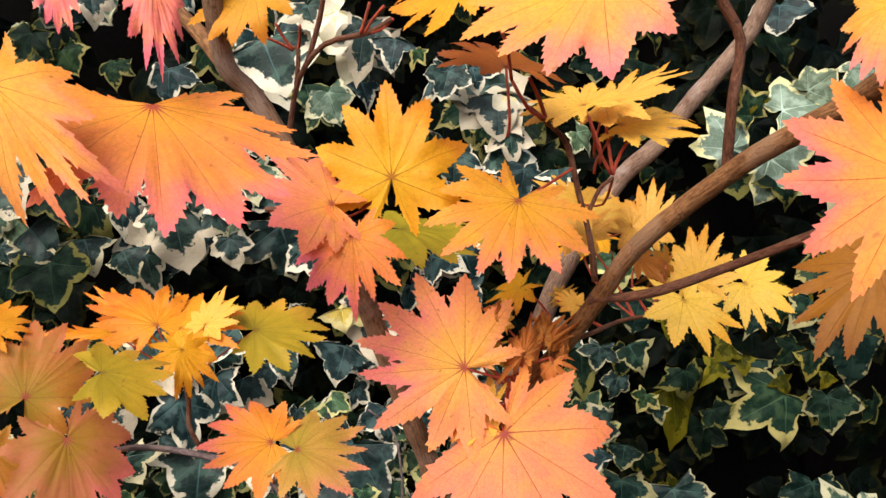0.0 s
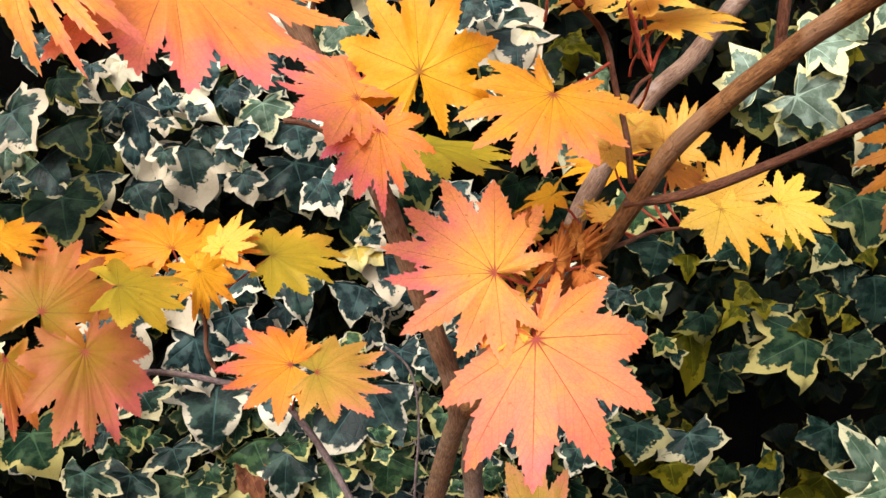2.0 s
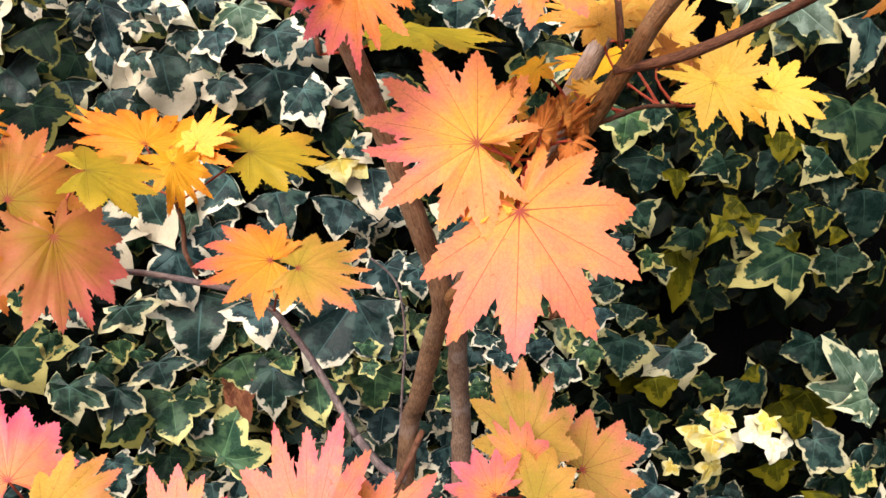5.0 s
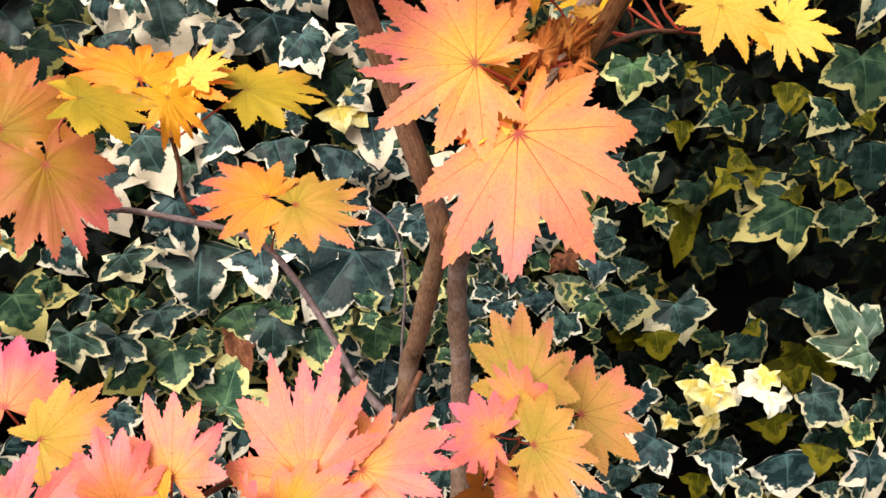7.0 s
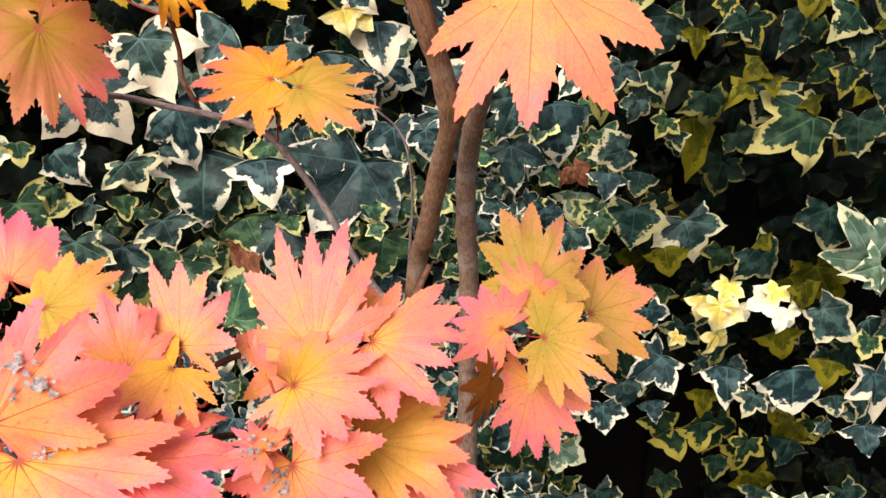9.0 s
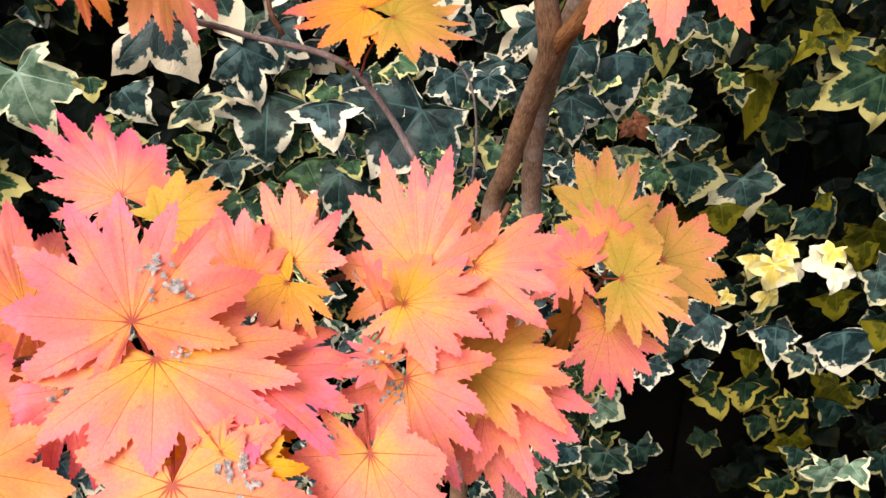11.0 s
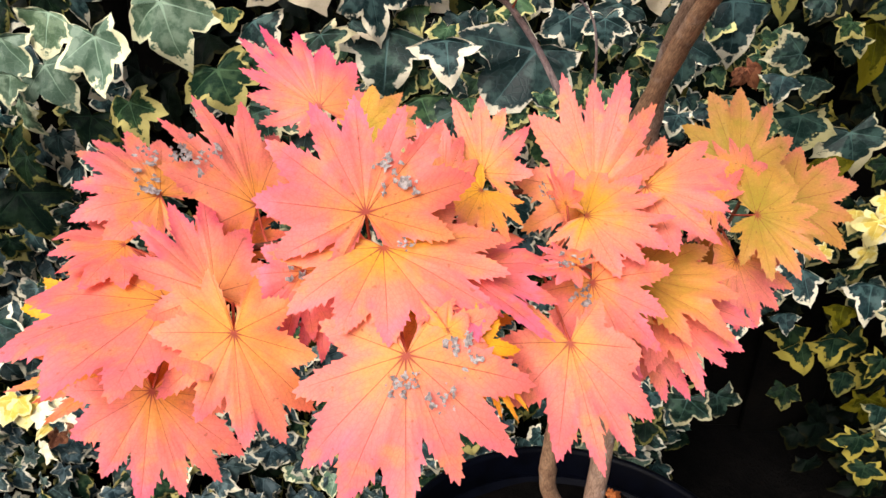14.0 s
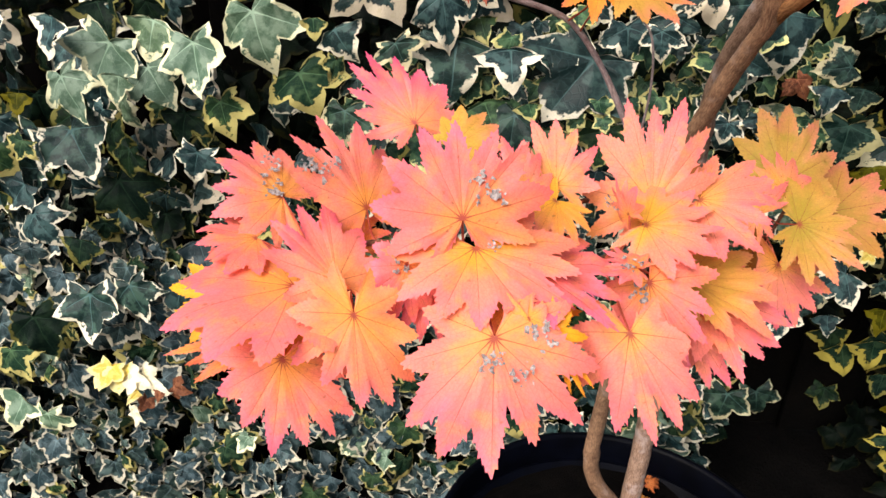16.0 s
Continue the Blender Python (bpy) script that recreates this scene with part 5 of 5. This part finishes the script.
ivy_leaf((-0.385, 0.755, 1.232), (-0.386, 0.749, 1.206), 'wide', 1.2)
ivy_leaf((-0.353, 0.757, 1.236), (-0.363, 0.750, 1.210), 'white', 1.2)
ivy_leaf((-0.417, 0.748, 1.217), (-0.398, 0.736, 1.192), 'dark', 1.0)
ivy_leaf((-0.357, 0.787, 1.198), (-0.346, 0.765, 1.143), 'cream', .9)
ivy_leaf((-0.312, 0.774, 1.191), (-0.317, 0.767, 1.220), 'cream', .9)
ivy_leaf((-0.318, 0.774, 1.178), (-0.317, 0.767, 1.161), 'wide', 1.3)
ivy_leaf((-0.286, 0.779, 1.193), (-0.290, 0.771, 1.174), 'cream', 1.2)
ivy_leaf((-0.277, 0.799, 1.170), (-0.280, 0.792, 1.145), 'cream', 1.3)
ivy_leaf((-0.240, 0.785, 1.169), (-0.233, 0.774, 1.137), 'cream', 1.2)
ivy_leaf((-0.224, 0.822, 1.201), (-0.217, 0.809, 1.160), 'green', 1.2)
ivy_leaf((-0.250, 0.781, 1.211), (-0.244, 0.771, 1.184), 'cream', 1.1)
ivy_leaf((-0.302, 0.799, 1.209), (-0.264, 0.785, 1.181), 'white', .8)
ivy_leaf((-0.188, 0.829, 1.176), (-0.180, 0.819, 1.135), 'cream', 1.3)
ivy_leaf((-0.286, 0.801, 1.254), (-0.273, 0.786, 1.210), 'cream', 1.3)
ivy_leaf((-0.207, 0.795, 1.249), (-0.220, 0.785, 1.216), 'cream', .9)
ivy_leaf((-0.310, 0.814, 1.150), (-0.295, 0.793, 1.084), 'wide', 1.3)
ivy_leaf((-0.238, 0.784, 1.120), (-0.229, 0.773, 1.088), 'wide', 1.1)
ivy_leaf((-0.317, 0.768, 1.144), (-0.325, 0.759, 1.112), 'wide', .9)
ivy_leaf((-0.258, 0.793, 1.149), (-0.241, 0.783, 1.125), 'shade', 1.0)
ivy_leaf((-0.477, 0.765, 1.184), (-0.436, 0.743, 1.142), 'wide', 1.2)
ivy_leaf((-0.414, 0.759, 1.172), (-0.387, 0.740, 1.135), 'dark', 1.2)
ivy_leaf((-0.453, 0.771, 1.132), (-0.412, 0.759, 1.091), 'shade', 1.2)
ivy_leaf((-0.454, 0.721, 1.114), (-0.448, 0.716, 1.095), 'shade', 1.2)
ivy_leaf((-0.398, 0.782, 1.120), (-0.382, 0.770, 1.079), 'shade', 1.2)
ivy_leaf((-0.426, 0.763, 1.095), (-0.416, 0.751, 1.041), 'dark', 1.3)
ivy_leaf((-0.347, 0.764, 1.108), (-0.334, 0.753, 1.076), 'shade', 1.3)
ivy_leaf((-0.191, 0.826, 1.134), (-0.164, 0.816, 1.075), 'shade', 1.2)
ivy_leaf((-0.160, 0.833, 1.114), (-0.138, 0.820, 1.073), 'cream', 1.0)
ivy_leaf((-0.108, 0.832, 1.051), (-0.086, 0.824, 1.032), 'wide', 1.2)
ivy_leaf((-0.131, 0.857, 1.076), (-0.129, 0.840, 1.033), 'dark', 1.2)
ivy_leaf((-0.366, 0.768, 1.190), (-0.386, 0.757, 1.169), 'shade', .8)
ivy_leaf((0.191, 0.924, 0.779), (0.201, 0.913, 0.746), 'fresh', 1.1)
ivy_leaf((0.243, 0.941, 0.786), (0.239, 0.920, 0.735), 'dull', 1.2)
ivy_leaf((0.323, 0.972, 0.761), (0.340, 0.952, 0.705), 'shade', 1.3)
ivy_leaf((0.285, 0.929, 0.735), (0.293, 0.920, 0.695), 'lime', 1.1)
ivy_leaf((0.360, 0.926, 0.734), (0.347, 0.914, 0.705), 'dark', 1.0)
ivy_leaf((0.405, 0.925, 0.736), (0.439, 0.910, 0.698), 'dull', 1.2)
ivy_leaf((0.401, 0.905, 0.758), (0.415, 0.896, 0.742), 'lime', 1.2)
ivy_leaf((0.486, 0.909, 0.795), (0.488, 0.888, 0.740), 'dull', 1.1)
ivy_leaf((0.537, 0.884, 0.732), (0.494, 0.860, 0.801), 'green', .8)
ivy_leaf((0.533, 0.862, 0.721), (0.544, 0.854, 0.695), 'green', 1.1)
ivy_leaf((0.537, 0.864, 0.733), (0.490, 0.846, 0.726), 'green', 1.0)
ivy_leaf((0.464, 0.897, 0.698), (0.474, 0.888, 0.659), 'lime', 1.0)
ivy_leaf((0.502, 0.913, 0.653), (0.545, 0.884, 0.618), 'shade', .8)
ivy_leaf((0.446, 0.903, 0.629), (0.456, 0.892, 0.583), 'lime', 1.1)
ivy_leaf((0.273, 0.944, 0.641), (0.281, 0.934, 0.596), 'cream', 1.2)
ivy_leaf((0.313, 0.980, 0.549), (0.260, 0.960, 0.511), 'cream', 1.0)
ivy_leaf((0.397, 0.944, 0.551), (0.398, 0.929, 0.486), 'cream', .9)
ivy_leaf((0.473, 0.911, 0.564), (0.481, 0.891, 0.501), 'cream', 1.5)
ivy_leaf((0.502, 0.871, 0.597), (0.491, 0.855, 0.561), 'lime', 1.0)
ivy_leaf((0.532, 0.851, 0.639), (0.520, 0.841, 0.612), 'butter', 1.0)
ivy_leaf((0.569, 0.884, 0.573), (0.585, 0.858, 0.508), 'wide', 1.0)
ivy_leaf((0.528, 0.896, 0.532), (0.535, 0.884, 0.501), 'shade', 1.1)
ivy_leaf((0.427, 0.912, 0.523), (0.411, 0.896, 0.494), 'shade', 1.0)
ivy_leaf((0.460, 0.930, 0.513), (0.464, 0.920, 0.488), 'wide', .8)
ivy_leaf((0.372, 0.953, 0.509), (0.369, 0.944, 0.464), 'lime', 1.0)
ivy_leaf((0.310, 0.989, 0.470), (0.315, 0.975, 0.436), 'cream', 1.1)
ivy_leaf((0.245, 0.932, 0.531), (0.250, 0.920, 0.492), 'shade', 1.1)
ivy_leaf((0.223, 0.947, 0.485), (0.227, 0.934, 0.443), 'cream', 1.1)
ivy_leaf((0.346, 0.994, 0.418), (0.363, 0.972, 0.368), 'olive', 1.0)
ivy_leaf((0.409, 0.990, 0.439), (0.405, 0.975, 0.370), 'olive', .9)
ivy_leaf((0.437, 0.931, 0.438), (0.421, 0.919, 0.403), 'olive', 1.0)
ivy_leaf((0.491, 0.917, 0.447), (0.477, 0.899, 0.410), 'dull', 1.4)
ivy_leaf((0.566, 0.878, 0.496), (0.571, 0.859, 0.456), 'cream', 1.2)
ivy_leaf((0.524, 0.899, 0.486), (0.534, 0.893, 0.463), 'shade', 1.0)
ivy_leaf((0.345, 0.939, 0.662), (0.346, 0.924, 0.630), 'pale', 1.1)
ivy_leaf((0.379, 0.932, 0.683), (0.367, 0.920, 0.655), 'pale', 1.0)
ivy_leaf((0.364, 0.912, 0.659), (0.358, 0.903, 0.620), 'pale', 1.1)
ivy_leaf((0.373, 0.936, 0.607), (0.363, 0.926, 0.572), 'pale', 1.0)
ivy_leaf((0.323, 0.947, 0.599), (0.310, 0.941, 0.584), 'pale', 1.0)
ivy_leaf((0.387, 0.916, 0.658), (0.375, 0.901, 0.629), 'white', 1.1)
ivy_leaf((0.424, 0.913, 0.670), (0.392, 0.900, 0.659), 'white', 1.0)
ivy_leaf((0.436, 0.911, 0.685), (0.423, 0.899, 0.662), 'pale', 1.1)
ivy_leaf((0.439, 0.902, 0.656), (0.436, 0.889, 0.624), 'white', 1.0)
ivy_leaf((0.452, 0.907, 0.655), (0.462, 0.899, 0.629), 'white', 1.0)
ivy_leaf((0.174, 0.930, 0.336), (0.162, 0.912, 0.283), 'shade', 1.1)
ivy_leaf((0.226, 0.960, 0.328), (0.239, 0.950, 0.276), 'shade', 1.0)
ivy_leaf((0.347, 1.005, 0.325), (0.343, 0.991, 0.288), 'dark', 1.0)
ivy_leaf((0.321, 0.995, 0.444), (0.335, 0.973, 0.395), 'olive', 1.0)
ivy_leaf((0.378, 0.963, 0.449), (0.383, 0.950, 0.395), 'olive', 1.0)
ivy_leaf((0.412, 0.974, 0.383), (0.408, 0.959, 0.344), 'dark', 1.0)
ivy_leaf((0.457, 0.983, 0.405), (0.450, 0.969, 0.348), 'olive', 1.1)
ivy_leaf((0.475, 0.960, 0.336), (0.469, 0.950, 0.298), 'dull', 1.1)
ivy_leaf((0.462, 0.968, 0.271), (0.459, 0.951, 0.225), 'olive', 1.1)
ivy_leaf((0.486, 0.969, 0.214), (0.482, 0.953, 0.176), 'olive', 1.2)
ivy_leaf((0.238, 0.959, 1.088), (0.233, 0.946, 1.039), 'fresh', 1.1)
# leaves at the shaded right, mostly in kinds with the shade painted in
ivy_leaf((0.273, 0.969, 1.032), (0.258, 0.954, 0.986), 'dull', 1.3)
ivy_leaf((0.272, 0.943, 1.045), (0.284, 0.938, 1.029), 'butter', 1.0)
ivy_leaf((0.262, 0.921, 1.094), (0.266, 0.915, 1.064), 'dull', 1.0)
ivy_leaf((0.288, 0.934, 1.088), (0.297, 0.926, 1.061), 'dark', 1.0)
ivy_leaf((0.300, 0.941, 1.088), (0.307, 0.934, 1.071), 'lime', 1.3)
ivy_leaf((0.337, 0.943, 1.085), (0.339, 0.923, 1.041), 'olive', 1.0)
ivy_leaf((0.333, 0.934, 1.053), (0.329, 0.927, 1.026), 'olive', .8)
ivy_leaf((0.358, 0.934, 1.028), (0.378, 0.921, 0.994), 'olive', 1.1)
ivy_leaf((0.357, 0.926, 1.027), (0.315, 0.910, 1.016), 'dull', .9)
ivy_leaf((0.300, 0.933, 1.017), (0.300, 0.926, 0.979), 'lime', .9)
ivy_leaf((0.412, 0.898, 1.065), (0.411, 0.889, 1.029), 'lime', .8)
ivy_leaf((0.437, 0.909, 1.057), (0.425, 0.896, 1.028), 'lime', .8)
ivy_leaf((0.439, 0.936, 1.029), (0.397, 0.913, 0.992), 'dull', .7)
ivy_leaf((0.430, 0.904, 1.023), (0.434, 0.899, 0.999), 'dark', 1.0)
ivy_leaf((0.495, 0.893, 1.095), (0.506, 0.866, 1.025), 'butter', .95)
ivy_leaf((0.466, 0.886, 1.038), (0.440, 0.869, 1.008), 'dull', 1.2)
ivy_leaf((0.482, 0.894, 1.010), (0.482, 0.886, 0.969), 'dull', 1.1)
ivy_leaf((0.464, 0.880, 0.975), (0.459, 0.867, 0.941), 'olive', .9)
ivy_leaf((0.522, 0.898, 0.994), (0.530, 0.878, 0.928), 'dull', 1.1)
ivy_leaf((0.498, 0.879, 1.028), (0.512, 0.872, 1.005), 'lime', 1.1)
ivy_leaf((0.459, 0.899, 1.048), (0.474, 0.894, 1.030), 'lime', 1.1)
ivy_leaf((0.452, 0.894, 0.979), (0.426, 0.885, 0.956), 'dark', 1.0)
ivy_leaf((0.482, 0.869, 0.949), (0.473, 0.864, 0.930), 'lime', 1.0)
ivy_leaf((0.378, 0.918, 0.977), (0.357, 0.908, 0.957), 'lime', 1.2)
ivy_leaf((0.364, 0.920, 0.951), (0.337, 0.907, 0.924), 'lime', .8)
ivy_leaf((0.393, 0.920, 0.960), (0.396, 0.911, 0.935), 'lime', 1.2)
ivy_leaf((0.409, 0.945, 0.947), (0.388, 0.935, 0.899), 'dull', 1.35)
ivy_leaf((0.447, 0.910, 0.911), (0.372, 0.888, 0.876), 'butter', .9)
ivy_leaf((0.499, 0.903, 0.911), (0.500, 0.891, 0.863), 'dull', 1.1)
ivy_leaf((0.319, 0.972, 0.903), (0.330, 0.940, 0.830), 'lime', .8)
ivy_leaf((0.325, 0.938, 0.937), (0.335, 0.928, 0.895), 'dark', 1.2)
ivy_leaf((0.273, 0.932, 0.906), (0.259, 0.925, 0.883), 'butter', 1.1)
ivy_leaf((0.292, 0.945, 0.887), (0.295, 0.937, 0.862), 'dull', 1.1)
ivy_leaf((0.358, 0.922, 0.889), (0.376, 0.907, 0.866), 'dark', 1.2)
ivy_leaf((0.438, 0.911, 0.934), (0.451, 0.903, 0.911), 'lime', 1.0)
ivy_leaf((0.256, 0.962, 0.967), (0.276, 0.944, 0.929), 'dull', 1.2)
ivy_leaf((0.232, 0.924, 0.930), (0.222, 0.918, 0.902), 'shade', 1.0)
ivy_leaf((0.206, 0.915, 0.974), (0.198, 0.907, 0.942), 'shade', 1.1)
ivy_leaf((-0.433, 0.779, 0.888), (-0.408, 0.768, 0.850), 'cream', 1.3)
ivy_leaf((-0.441, 0.728, 0.906), (-0.439, 0.723, 0.881), 'butter', 1.0)
ivy_leaf((-0.475, 0.765, 0.834), (-0.453, 0.747, 0.785), 'butter', 1.4)
ivy_leaf((-0.417, 0.737, 0.858), (-0.420, 0.727, 0.831), 'butter', .8)
ivy_leaf((-0.405, 0.787, 0.827), (-0.436, 0.777, 0.807), 'shade', .7)
ivy_leaf((-0.355, 0.755, 0.845), (-0.351, 0.747, 0.818), 'butter', 1.0)
ivy_leaf((-0.353, 0.772, 0.878), (-0.336, 0.766, 0.847), 'shade', 1.4)
ivy_leaf((-0.325, 0.803, 0.890), (-0.296, 0.789, 0.877), 'wide', .6)
ivy_leaf((-0.285, 0.820, 0.880), (-0.286, 0.795, 0.800), 'cream', 1.35)
ivy_leaf((-0.215, 0.813, 0.874), (-0.206, 0.794, 0.821), 'cream', 1.2)
ivy_leaf((-0.111, 0.862, 0.862), (-0.169, 0.828, 0.781), 'cream', 1.1)
ivy_leaf((-0.073, 0.877, 0.902), (-0.066, 0.864, 0.857), 'cream', 1.1)
ivy_leaf((-0.245, 0.824, 0.803), (-0.222, 0.805, 0.762), 'fresh', 1.0)
ivy_leaf((-0.203, 0.819, 0.791), (-0.209, 0.795, 0.731), 'cream', .9)
ivy_leaf((-0.322, 0.775, 0.813), (-0.309, 0.763, 0.785), 'shade', 1.5)
ivy_leaf((-0.413, 0.756, 0.793), (-0.418, 0.743, 0.748), 'shade', 1.2)
ivy_leaf((-0.373, 0.782, 0.780), (-0.382, 0.770, 0.729), 'shade', 1.15)
ivy_leaf((-0.323, 0.807, 0.759), (-0.311, 0.787, 0.707), 'fresh', 1.2)
ivy_leaf((-0.273, 0.827, 0.673), (-0.251, 0.806, 0.750), 'fresh', 1.1)
ivy_leaf((-0.287, 0.793, 0.779), (-0.274, 0.786, 0.764), 'fresh', 1.1)
ivy_leaf((-0.157, 0.835, 0.771), (-0.150, 0.811, 0.717), 'fresh', 1.1)
ivy_leaf((-0.087, 0.865, 0.768), (-0.092, 0.851, 0.714), 'fresh', 1.2)
ivy_leaf((-0.124, 0.830, 0.795), (-0.133, 0.821, 0.773), 'fresh', 1.0)
ivy_leaf((-0.186, 0.800, 0.811), (-0.178, 0.795, 0.787), 'fresh', 1.2)
ivy_leaf((-0.099, 0.839, 0.813), (-0.090, 0.835, 0.787), 'fresh', 1.1)
ivy_leaf((-0.064, 0.850, 0.817), (-0.072, 0.839, 0.786), 'fresh', 1.2)
ivy_leaf((-0.091, 0.823, 0.794), (-0.085, 0.815, 0.777), 'fresh', 1.1)
ivy_leaf((-0.362, 0.772, 0.745), (-0.346, 0.762, 0.715), 'dark', 1.3)
